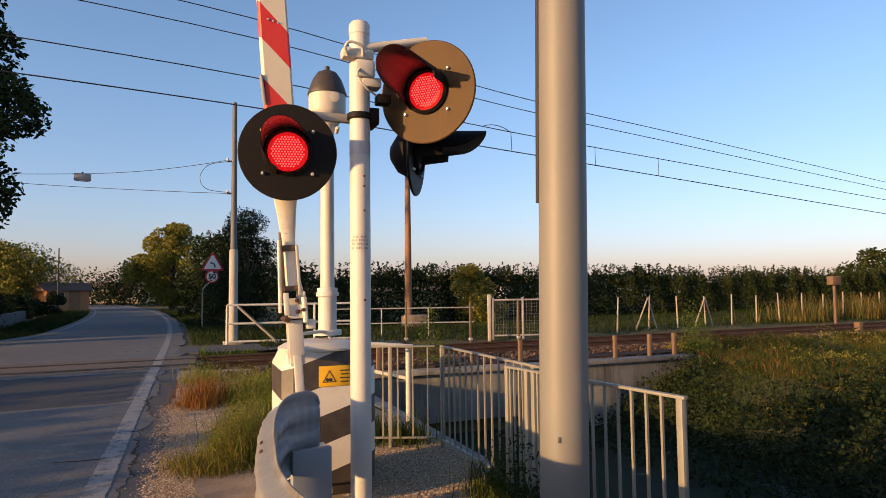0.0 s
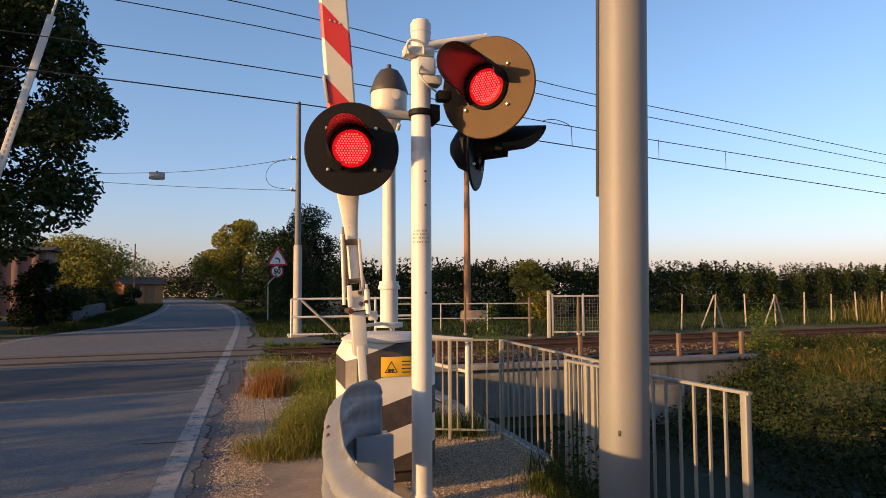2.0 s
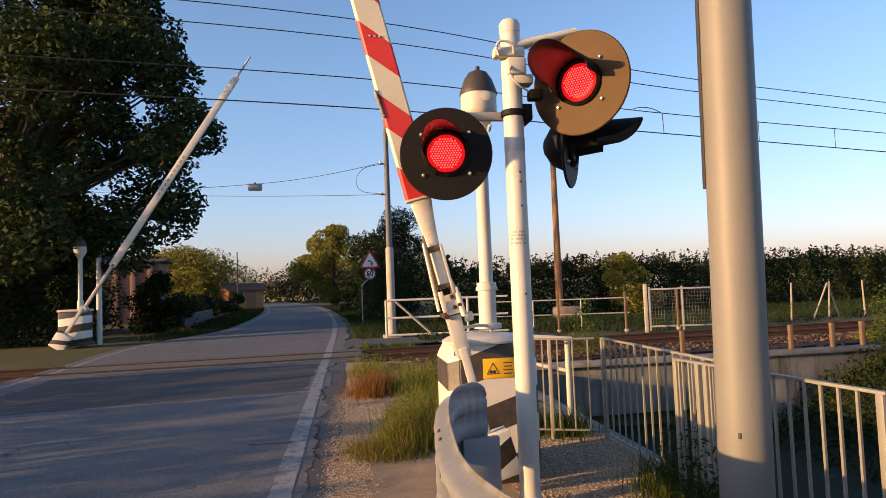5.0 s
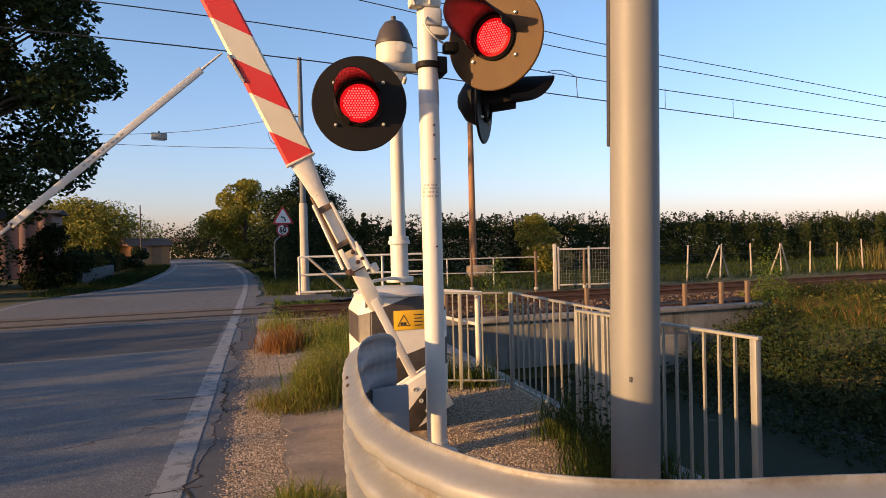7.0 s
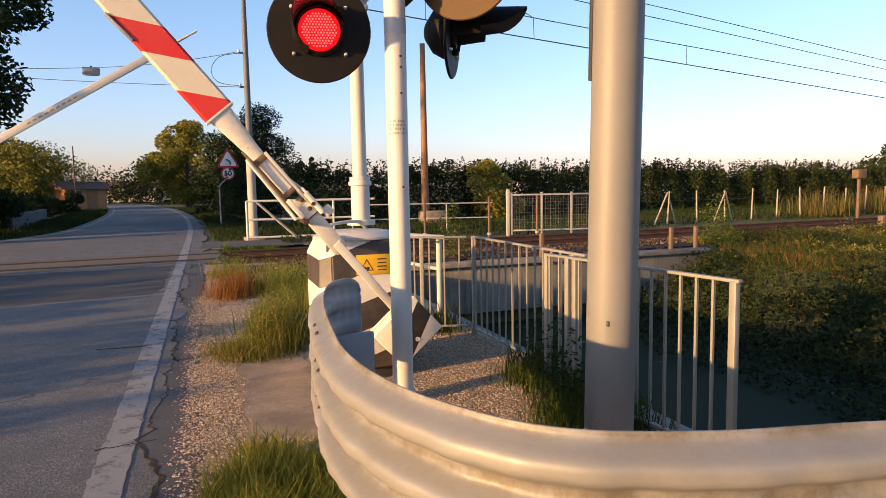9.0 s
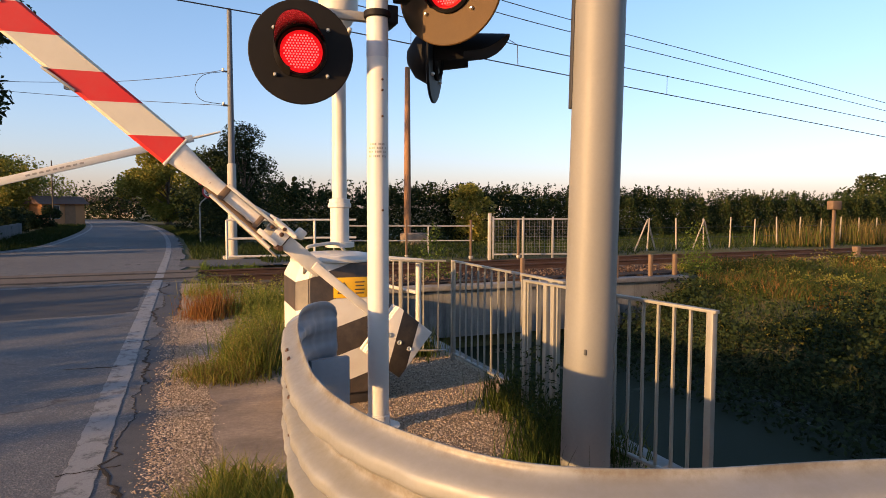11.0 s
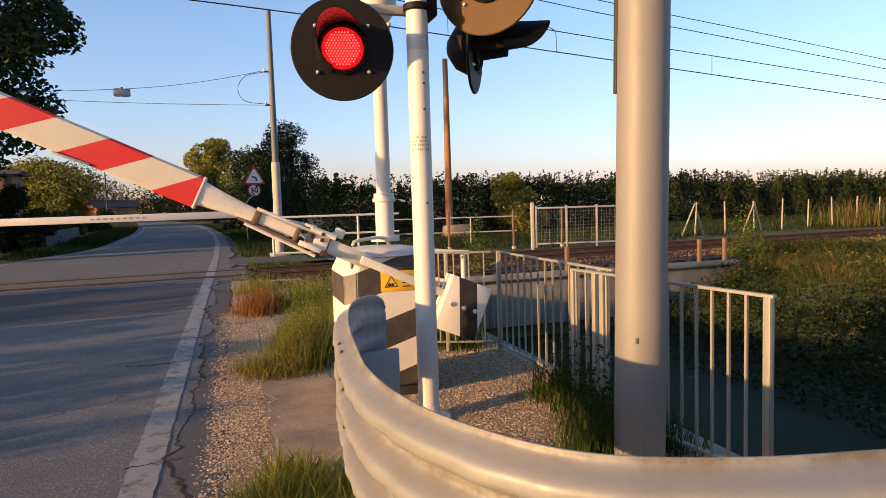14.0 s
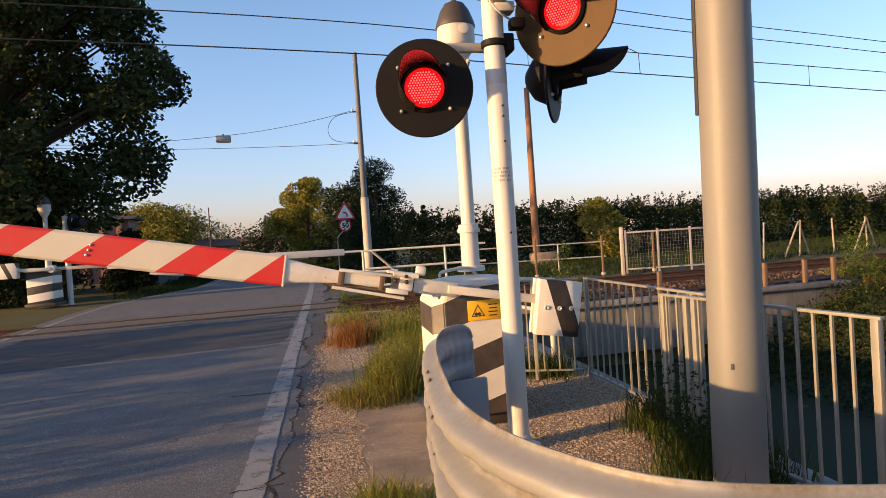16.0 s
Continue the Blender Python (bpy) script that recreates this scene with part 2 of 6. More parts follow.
def ground_mat(name, cols, scales=(0.5, 6, 60), bumpy=0.6, rough=0.95, deep=0.02):
    m, nt, b, tc = base_mat(name, rough, 0, 0.2)
    co = tc.outputs["Object"]
    n0, n1, n2 = (noise_tex(nt, co, s, 8, 0.65, 0.4) for s in scales)
    c = ramp(nt, n0, [(0.3, cols[0]), (0.5, cols[1]), (0.7, cols[2])])
    c = mixc(nt, ramp(nt, n1, [(0.35, (0, 0, 0)), (0.65, (0.6, 0.6, 0.6))]), c, cols[3])
    c = mixc(nt, ramp(nt, n2, [(0.35, (0, 0, 0)), (0.7, (0.6, 0.6, 0.6))]), c, cols[4])
    nt.links.new(c, b.inputs["Base Color"])
    bump(nt, b, n2, bumpy, deep)
    return m


seam_dark = ground_mat("seam_asphalt", [(0.02, 0.018, 0.016), (0.03, 0.026, 0.022), (0.045, 0.036, 0.03), (0.015, 0.013, 0.012), (0.06, 0.05, 0.04)], (3, 12, 60))
crossing_asphalt = ground_mat("crossing_asphalt", [(0.1, 0.082, 0.068), (0.13, 0.105, 0.085), (0.15, 0.12, 0.096), (0.08, 0.066, 0.056), (0.18, 0.15, 0.12)], (0.7, 5, 80), 0.4)
# bluish shade lying across the road, put into a darker asphalt colour
asphalt_shaded = ground_mat("shaded_asphalt", [(0.048, 0.052, 0.058), (0.058, 0.061, 0.067), (0.07, 0.072, 0.076), (0.045, 0.048, 0.052), (0.085, 0.086, 0.088)], (0.5, 4, 120), 0.3)
soil = ground_mat("grassy_soil", [(0.05, 0.06, 0.02), (0.08, 0.075, 0.03), (0.12, 0.09, 0.045), (0.04, 0.06, 0.015), (0.14, 0.1, 0.05)])
gravel_mat = ground_mat("gravel_soil", [(0.29, 0.205, 0.13), (0.36, 0.26, 0.165), (0.24, 0.17, 0.11), (0.15, 0.107, 0.07), (0.42, 0.32, 0.215)], (0.8, 7, 110), 0.7, deep=0.01)
edge_asphalt = ground_mat("edge_asphalt", [(0.06, 0.063, 0.068), (0.075, 0.078, 0.083), (0.095, 0.096, 0.098), (0.05, 0.052, 0.056), (0.125, 0.122, 0.118)], (0.9, 6, 140), 0.3, deep=0.004)
ballast_mat = ground_mat("ballast_soil", [(0.03, 0.02, 0.015), (0.042, 0.027, 0.02), (0.025, 0.018, 0.014), (0.014, 0.011, 0.009), (0.06, 0.042, 0.03)], (0.8, 9, 60), 1.0)


def asphalt_mat():
    m, nt, b, tc = base_mat("asphalt", 0.85, 0, 0.3)
    co = tc.outputs["Object"]
    n0, n1, n2 = noise_tex(nt, co, 0.35, 6, 0.6, 0.5), noise_tex(nt, co, 3, 6, 0.7), noise_tex(nt, co, 110, 3, 0.8)
    c = ramp(nt, n0, [(0.3, (0.095, 0.098, 0.102)), (0.55, (0.118, 0.119, 0.12)), (0.75, (0.15, 0.147, 0.143))])
    c = mixc(nt, ramp(nt, n1, [(0.4, (0, 0, 0)), (0.75, (0.5, 0.5, 0.5))]), c, (0.055, 0.055, 0.058))
    ag = nt.nodes.new("ShaderNodeTexVoronoi")
    ag.inputs["Scale"].default_value = 75
    nt.links.new(co, ag.inputs["Vector"])
    bw = nt.nodes.new("ShaderNodeSeparateColor")
    nt.links.new(ag.outputs["Color"], bw.inputs[0])
    bare = ramp(nt, n1, [(0.36, (1, 1, 1)), (0.66, (0.25, 0.25, 0.25))])
    c = mixc(nt, mixc(nt, ramp(nt, bw.outputs[0], [(0.6, (0, 0, 0)), (0.95, (0.65, 0.65, 0.65))]), (0, 0, 0), bare), c, (0.27, 0.245, 0.22))
    c = mixc(nt, mixc(nt, ramp(nt, n2, [(0.52, (0, 0, 0)), (0.62, (0.8, 0.8, 0.8))]), (0, 0, 0), bare), c, (0.03, 0.029, 0.03))
    v = nt.nodes.new("ShaderNodeTexVoronoi")
    v.feature = "DISTANCE_TO_EDGE"
    v.inputs["Scale"].default_value = 0.45
    w = nt.nodes.new("ShaderNodeVectorMath")
    w.operation = "ADD"
    nz = nt.nodes.new("ShaderNodeTexNoise")
    nz.inputs["Scale"].default_value, nz.inputs["Detail"].default_value = 2.5, 6
    nt.links.new(co, nz.inputs["Vector"])
    nt.links.new(co, w.inputs[0])
    nt.links.new(nz.outputs["Color"], w.inputs[1])
    nt.links.new(w.outputs[0], v.inputs["Vector"])
    crack = ramp(nt, v.outputs["Distance"], [(0.004, (0.75, 0.75, 0.75)), (0.012, (0, 0, 0))])
    gate = mixc(nt, ramp(nt, n0, [(0.5, (0, 0, 0)), (0.6, (1, 1, 1))]), (0, 0, 0), crack)
    c = mixc(nt, gate, c, (0.025, 0.022, 0.02))
    nt.links.new(c, b.inputs["Base Color"])
    bump(nt, b, ag.outputs["Distance"], 0.45, 0.004)
    return m


def road_paint_mat():
    m, nt, b, tc = base_mat("worn_road_paint", 0.8, 0, 0.3)
    co = tc.outputs["Object"]
    n1, n2 = noise_tex(nt, co, 7, 9, 0.75), noise_tex(nt, co, 90, 4, 0.8)
    c = mixc(nt, ramp(nt, n2, [(0.3, (0, 0, 0)), (0.8, (0.6, 0.6, 0.6))]), (0.25, 0.25, 0.245), (0.15, 0.15, 0.15))
    c = mixc(nt, ramp(nt, n1, [(0.51, (0, 0, 0)), (0.61, (1, 1, 1))]), c, (0.1, 0.1, 0.1))
    nt.links.new(c, b.inputs["Base Color"])
    bump(nt, b, n2, 0.4, 0.003)
    return m


def leaf_mat(name, a, bcol, ccol, trans=0.3):
    """Leaves: three tones by clump, a little light through them."""
    m, nt, b, tc = base_mat(name, 0.7, 0, 0.06)
    g = nt.nodes.new("ShaderNodeNewGeometry")
    n = noise_tex(nt, tc.outputs["Object"], 0.9, 3, 0.6)
    c = ramp(nt, g.outputs["Random Per Island"], [(0.0, a), (0.55, bcol), (1.0, ccol)])
    c = mixc(nt, ramp(nt, n, [(0.35, (0, 0, 0)), (0.7, (0.6, 0.6, 0.6))]), c, a)
    nt.links.new(c, b.inputs["Base Color"])
    t = nt.nodes.new("ShaderNodeBsdfTranslucent")
    nt.links.new(c, t.inputs[0])
    mx = nt.nodes.new("ShaderNodeMixShader")
    mx.inputs[0].default_value = trans
    nt.links.new(b.outputs[0], mx.inputs[1])
    nt.links.new(t.outputs[0], mx.inputs[2])
    nt.links.new(mx.outputs[0], nt.nodes["Material Output"].inputs[0])
    return m


poplar_leaf = leaf_mat("poplar_leaf", (0.02, 0.033, 0.013), (0.038, 0.056, 0.02), (0.075, 0.092, 0.032), 0.15)
# evening sun on the foliage is put into this brighter golden tone
sunlit_leaf = leaf_mat("sunlit_leaf", (0.115, 0.125, 0.025), (0.22, 0.21, 0.042), (0.37, 0.29, 0.068), 0.4)
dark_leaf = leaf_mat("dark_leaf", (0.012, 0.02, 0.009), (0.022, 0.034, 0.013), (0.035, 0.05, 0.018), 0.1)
hedge_leaf = leaf_mat("hedge_leaf", (0.014, 0.028, 0.01), (0.037, 0.052, 0.017), (0.085, 0.083, 0.027), 0.15)
verge_green = leaf_mat("verge_grass_leaf", (0.085, 0.115, 0.02), (0.17, 0.18, 0.035), (0.34, 0.27, 0.065), 0.4)
bank_green = leaf_mat("bank_grass_leaf", (0.03, 0.05, 0.01), (0.06, 0.078, 0.018), (0.1, 0.1, 0.028), 0.25)
grass_green = leaf_mat("green_grass", (0.05, 0.09, 0.015), (0.09, 0.13, 0.025), (0.14, 0.15, 0.035), 0.35)
grass_dry = leaf_mat("dry_grass", (0.1, 0.085, 0.025), (0.18, 0.13, 0.042), (0.25, 0.165, 0.06), 0.35)
meadow_green = leaf_mat("meadow_green", (0.016, 0.03, 0.008), (0.027, 0.042, 0.011), (0.046, 0.052, 0.016), 0.2)
weed_red = leaf_mat("reddish_weed", (0.14, 0.06, 0.02), (0.25, 0.1, 0.03), (0.3, 0.16, 0.05), 0.3)


def pebble_mat(name, a, b2, c2):
    m, nt, b, tc = base_mat(name, 0.9, 0, 0.25)
    g = nt.nodes.new("ShaderNodeNewGeometry")
    c = ramp(nt, g.outputs["Random Per Island"], [(0, a), (0.5, b2), (1, c2)])
    nt.links.new(c, b.inputs["Base Color"])
    return m


pebbles = pebble_mat("pebbles", (0.11, 0.079, 0.052), (0.32, 0.235, 0.16), (0.55, 0.43, 0.31))
ballast_stone = pebble_mat("ballast_stone", (0.02, 0.013, 0.009), (0.06, 0.034, 0.022), (0.15, 0.1, 0.068))


def water_mat():
    m, nt, b, tc = base_mat("canal_water", 0.06, 0, 0.5)
    n0, n = noise_tex(nt, tc.outputs["Object"], 0.5, 6, 0.6, 0.6), noise_tex(nt, tc.outputs["Object"], 14, 6, 0.7)
    scum = ramp(nt, n0, [(0.6, (1, 1, 1)), (0.68, (0, 0, 0))])
    nt.links.new(mixc(nt, scum, (0.01, 0.015, 0.008), (0.016, 0.022, 0.01)), b.inputs["Base Color"])
    nt.links.new(ramp(nt, scum, [(0.0, (0.05, 0.05, 0.05)), (1.0, (0.75, 0.75, 0.75))]), b.inputs["Roughness"])
    nt.links.new(ramp(nt, scum, [(0.0, (0.5, 0.5, 0.5)), (1.0, (0.1, 0.1, 0.1))]), b.inputs["Specular IOR Level"])
    bump(nt, b, n, 0.15, 0.02)
    return m


asphalt, road_paint, red_lens, water, galv_beam = asphalt_mat(), road_paint_mat(), lens_mat(), water_mat(), beam_mat()
boom_paint = stripes("boom_bands", [(0.64, 0.58, 0.45), (0.62, 0.028, 0.022)], 0.58, -1.15, 0, 2, 1.305, 0.47, 0.2)
box_paint = stripes("box_bands", [(0.62, 0.58, 0.5), (0.04, 0.032, 0.027)], 0.44, -0.32, 2, 0, -0.86, 0.5, 0.3)
far_box_paint = stripes("far_box_bands", [(0.7, 0.67, 0.6), (0.03, 0.028, 0.026)], 0.5, -0.12, 2, 0, 0.06, 0.5, 0.2)
weight_paint = stripes("weight_bands", [(0.68, 0.64, 0.57), (0.016, 0.014, 0.013)], 0.42, 0.45, 0, 2, 0.055, 0.36, 0.25)


# ---- mesh helpers ----
def place(name, bm, material, smooth=False):
    me = bpy.data.meshes.new(name)
    bmesh.ops.recalc_face_normals(bm, faces=bm.faces)
    bm.to_mesh(me)
    bm.free()
    for mt in material if isinstance(material, (list, tuple)) else [material]:
        me.materials.append(mt)
    if smooth:
        for p in me.polygons:
            p.use_smooth = True
        me.set_sharp_from_angle(angle=radians(35))
    return me


def part(name, bm, material, parent=None, label="", smooth=True):
    ob = new(name, place(name, bm, material, smooth))
    if parent is not None:
        ob.parent = parent
    if label:
        tagged(ob, label)
    return ob


def thing(name, m, label, category, group="", kind=""):
    ob = new(name)
    ob.matrix_basis = m
    ob.empty_display_size = 0.1
    return tagged(ob, label, category, group, kind)


def add_box(bm, c, s, bevel=0.0, rot=None):
    r = bmesh.ops.create_cube(bm, size=1)
    vs = r["verts"]
    for v in vs:
        v.co = Vector((v.co.x * s[0], v.co.y * s[1], v.co.z * s[2]))
    if bevel:
        es = list({e for v in vs for e in v.link_edges})
        g = bmesh.ops.bevel(bm, geom=es, offset=bevel, segments=2, affect="EDGES", profile=0.5)
        vs = list({v for f in g["faces"] for v in f.verts} | {v for v in vs if v.is_valid})
    m = Matrix.Translation(c) @ (rot if rot is not None else Matrix.Identity(4))
    bmesh.ops.transform(bm, matrix=m, verts=vs)
    return bm


def boxy(c, s, bevel=0.0, rot=None):
    return add_box(bmesh.new(), c, s, bevel, rot)


def add_rod(bm, a, b, r1, r2=None, seg=16, caps=True):
    a, b = Vector(a), Vector(b)
    d = b - a
    m = Matrix.Translation((a + b) / 2) @ d.to_track_quat("Z", "Y").to_matrix().to_4x4()
    bmesh.ops.create_cone(bm, cap_ends=caps, segments=seg, radius1=r1, radius2=r1 if r2 is None else r2, depth=d.length, matrix=m)
    return bm


def rod(a, b, r1, r2=None, seg=16):
    return add_rod(bmesh.new(), a, b, r1, r2, seg)


def lathe(profile, seg=32, m=None):
    """A turned form: profile of (radius, z) from below to above."""
    bm = bmesh.new()
    rings = []
    for r, z in profile:
        rings.append([bm.verts.new((r * math.cos(2 * math.pi * k / seg), r * math.sin(2 * math.pi * k / seg), z)) for k in range(seg)])
    for a, b in zip(rings, rings[1:]):
        for k in range(seg):
            bm.faces.new((a[k], a[(k + 1) % seg], b[(k + 1) % seg], b[k]))
    bm.faces.new(list(reversed(rings[0])))
    bm.faces.new(rings[-1])
    if m is not None:
        bmesh.ops.transform(bm, matrix=m, verts=bm.verts)
    return bm


def smooth_path(pts, n=8):
    """Catmull-Rom through the points."""
    out = []
    p = [Vector(q) for q in pts]
    p = [p[0] * 2 - p[1]] + p + [p[-1] * 2 - p[-2]]
    for i in range(1, len(p) - 2):
        for k in range(n):
            t = k / n
            a, b, c, d = p[i - 1], p[i], p[i + 1], p[i + 2]
            out.append(0.5 * ((2 * b) + (c - a) * t + (2 * a - 5 * b + 4 * c - d) * t * t + (3 * b - a - 3 * c + d) * t ** 3))
    out.append(p[-2])
    return out


def tube(pts, r, seg=8):
    bm = bmesh.new()
    rings = []
    for i, q in enumerate(pts):
        q = Vector(q)
        d = (Vector(pts[min(i + 1, len(pts) - 1)]) - Vector(pts[max(i - 1, 0)])).normalized()
        u = d.cross(Vector((0.013, 0.02, 1))).normalized() if abs(d.z) < 0.98 else d.cross(Vector((1, 0, 0))).normalized()
        w = u.cross(d)
        rings.append([bm.verts.new(q + r * (math.cos(2 * math.pi * k / seg) * u + math.sin(2 * math.pi * k / seg) * w)) for k in range(seg)])
    for a, b in zip(rings, rings[1:]):
        for k in range(seg):
            bm.faces.new((a[k], a[(k + 1) % seg], b[(k + 1) % seg], b[k]))
    bm.faces.new(rings[0])
    bm.faces.new(rings[-1])
    return bm


def from_arrays(name, verts, faces, material, smooth=False):
    me = bpy.data.meshes.new(name)
    me.from_pydata(verts.tolist() if hasattr(verts, "tolist") else verts, [], faces.tolist() if hasattr(faces, "tolist") else faces)
    for mt in material if isinstance(material, (list, tuple)) else [material]:
        me.materials.append(mt)
    if smooth:
        me.shade_smooth()
    return me


def leaf_cloud(name, centres, sizes, rng, material, squash=0.55, up=0.3):
    """Many small leaves, each a bent pair of triangles, at the centres."""
    n = len(centres)
    d = rng.normal(size=(n, 3))
    d[:, 2] = d[:, 2] * 0.7 - up * 0.3
    d /= np.linalg.norm(d, axis=1)[:, None]
    e = np.cross(d, rng.normal(size=(n, 3)))
    e /= np.linalg.norm(e, axis=1)[:, None] + 1e-9
    s = np.asarray(sizes)[:, None]
    a = centres - d * s * 0.5
    b = centres + e * s * squash * 0.5
    c = centres + d * s * 0.5
    f = centres - e * s * squash * 0.5 + np.cross(d, e) * s * 0.12
    v = np.stack([a, b, c, f], 1).reshape(-1, 3)
    k = np.arange(n)[:, None] * 4
    return from_arrays(name, v, np.concatenate([k, k + 1, k + 2, k + 3], 1), material)


def crown_points(rng, blobs, count, hollow=0.55):
    """Points in a crown made of many lumps (x, y, z, radius), denser towards the outside of each lump."""
    blobs = np.array(blobs)
    w = blobs[:, 3] ** 2
    pick = rng.choice(len(blobs), count, p=w / w.sum())
    d = rng.normal(size=(count, 3))
    d /= np.linalg.norm(d, axis=1)[:, None]
    r = blobs[pick, 3] * (hollow + (1.08 - hollow) * rng.random(count) ** 0.6)
    return blobs[pick, :3] + d * r[:, None] * np.array((1, 1, 0.85))


def tree(name, x, y, height, spread, trunk_r, leaf, material, label, seed, count, low=0.25, lean=(0, 0), lumps=34, flat=1.0, z0=0.0, category="tree", puff=(0.16, 0.2)):
    rng = np.random.default_rng(seed)
    t = thing(name, pose(x, y, z0), label, category)
    tip = Vector((lean[0], lean[1], height * 0.75))
    bm = tube(smooth_path([(0, 0, -0.2), (tip.x * 0.2, tip.y * 0.3, height * 0.3), tip], 5), trunk_r * 0.6, 8)
    for v in bm.verts:
        v.co.xy = v.co.xy * 1.0
    add_rod(bm, (0, 0, -0.2), (0, 0, height * 0.2), trunk_r * 1.25, trunk_r * 0.7, 10)
    blobs = []
    for _ in range(lumps):
        h = low + (1 - low) * rng.random()
        prof = math.sin(math.pi * min(1, 0.12 + 0.88 * (h - low) / (1 - low)) ** 0.8) ** 0.6
        a, q = rng.random() * 6.283, math.sqrt(rng.random()) * spread * 0.8 * prof
        blobs.append((q * math.cos(a) + lean[0] * h, q * math.sin(a) * flat + lean[1] * h, height * h * 0.93, spread * (puff[0] + puff[1] * rng.random())))
    for b in blobs[::2]:
        add_rod(bm, (0, 0, b[2] * 0.55), b[:3], trunk_r * 0.28, 0.02, 5)
    part("trunk", bm, bark, t)
    p = crown_points(rng, blobs, count)
    cr = new("crown", leaf_cloud("crown", p, leaf * (0.7 + 0.6 * rng.random(count)), rng, material))
    cr.parent = t
    return t


# ---- ground, canal, road, railway ----
TRACK_A, TRACK_B, TRACK_Z = 15.35, 0.06, -0.2          # the near rail: y = TRACK_A + TRACK_B * x
TRACK_YAW = math.atan(TRACK_B)
HEADWALL_Y, WATER_Z = 12.3, -1.35


def step(a, b, v):
    t = np.clip((v - a) / (b - a), 0, 1)
    return t * t * (3 - 2 * t)


def ground_z(x, y):
    """Height of the ground: flat country, a canal beside the verge, the railway on a low bank."""
    x, y = np.asarray(x, float), np.asarray(y, float)
    rough = 0.05 * np.sin(x * 1.7 + 1.3 * np.sin(y * 0.9)) * np.cos(y * 1.3 + x * 0.4)
    left = step(2.62, 2.75, x)
    right = 1 - step(7.6, 11.6, x)
    along = 1 - step(HEADWALL_Y + 0.12, HEADWALL_Y + 0.3, y)
    cut = left * right * along
    z = -0.02 - 1.75 * cut + rough * step(2.7, 4, x) * 0.8
    fallen = step(7.0, 12, x) * (1 - step(9.5, 12.8, y - 0.15 * (x - 5)))
    z = z - 0.25 * fallen
    d = y - TRACK_A - TRACK_B * x
    z = z - 0.16 * step(-1.9, -1.0, d) * (1 - step(2.6, 3.5, d)) * (step(0.25, 0.6, x) + step(7.0, 7.4, -x))
    return z - 0.1 * step(0.2, 0.6, -x) * step(-7.2, -6.4, x)


def ground():
    fine_x, fine_y = np.arange(-8, 16.01, 0.2), np.arange(-4, 20.01, 0.2)
    wide = np.array([0.5, 1.2, 2.5, 5, 9, 16, 30, 60, 120, 250, 500, 1000, 2000])
    xs = np.unique(np.concatenate([-8 - wide, fine_x, [2.62, 2.66, 2.7, 2.75], 16 + wide]))
    ys = np.unique(np.concatenate([-4 - wide, fine_y, 20 + wide, [HEADWALL_Y + 0.12, HEADWALL_Y + 0.3]]))
    gx, gy = np.meshgrid(xs, ys)
    v = np.stack([gx, gy, ground_z(gx, gy)], -1).reshape(-1, 3)
    nx, ny = len(xs), len(ys)
    i, j = np.meshgrid(np.arange(nx - 1), np.arange(ny - 1))
    k = (j * nx + i).ravel()
    f = np.stack([k, k + 1, k + 1 + nx, k + nx], 1)
    tagged(new("ground", from_arrays("ground", v, f, soil, True)), "grassy and earthy flat ground with a canal cut", "ground", kind="structure")


ground()


def strip(pts, z, material, name, label, category, thick=0.03):
    """A ribbon between pairs of plan points (left, right)."""
    bm = bmesh.new()
    top = [(bm.verts.new((*a, z)), bm.verts.new((*b, z))) for a, b in pts]
    bot = [(bm.verts.new((*a, z - thick)), bm.verts.new((*b, z - thick))) for a, b in pts]
    for k in range(len(pts) - 1):
        bm.faces.new((top[k][0], top[k][1], top[k + 1][1], top[k + 1][0]))
        bm.faces.new((top[k][1], bot[k][1], bot[k + 1][1], top[k + 1][1]))
        bm.faces.new((bot[k][0], top[k][0], top[k + 1][0], bot[k + 1][0]))
    bm.faces.new((top[0][0], bot[0][0], bot[0][1], top[0][1]))
    return tagged(part(name, bm, material, None, "", False), label, category, kind="structure")


def road_line(offset, y0, y1, step_y=0.5):
    """Plan points of a line at x = offset along the road, which bends to the left far off."""
    out = []
    s = y0
    while s <= y1:
        a = max(0.0, s - 20) / 360
        out.append((-360 + (360 + offset) * math.cos(a), min(s, 20) + (360 + offset) * math.sin(a)))
        s += step_y
    return out


ex = np.random.default_rng(5)
right_e = road_line(-0.12, -30, 110)


def left_side(y):
    """Distance of the far road edge line: wide at the crossing, narrower beyond it."""
    return -6.5 - 0.3 * float(step(15, 21, y)) + 1.8 * float(step(21, 31, y))


left_e = [(x + left_side(y) - 0.4, y) for x, y in road_line(0, -30, 110)]
right_e = [(x + 0.07 * math.sin(k * 1.9) + 0.05 * math.sin(k * 0.73) + 0.04 * ex.normal(), y) for k, (x, y) in enumerate(right_e)]
strip(list(zip(left_e, right_e)), 0.0, asphalt, "road", "worn grey asphalt road with cracks", "road", 0.08)


def line_strip(name, a, b, y0, y1, dy=0.06, wobble=0.0045):
    rg = np.random.default_rng(int(abs(a) * 100))
    la, lb = road_line(a, y0, y1, dy), road_line(b, y0, y1, dy)
    la = [(x + wobble * rg.normal(), y) for x, y in la]
    lb = [(x + wobble * rg.normal(), y) for x, y in lb]
    strip(list(zip(la, lb)), 0.004, road_paint, name, "worn white painted road edge line", "road marking", 0.003)


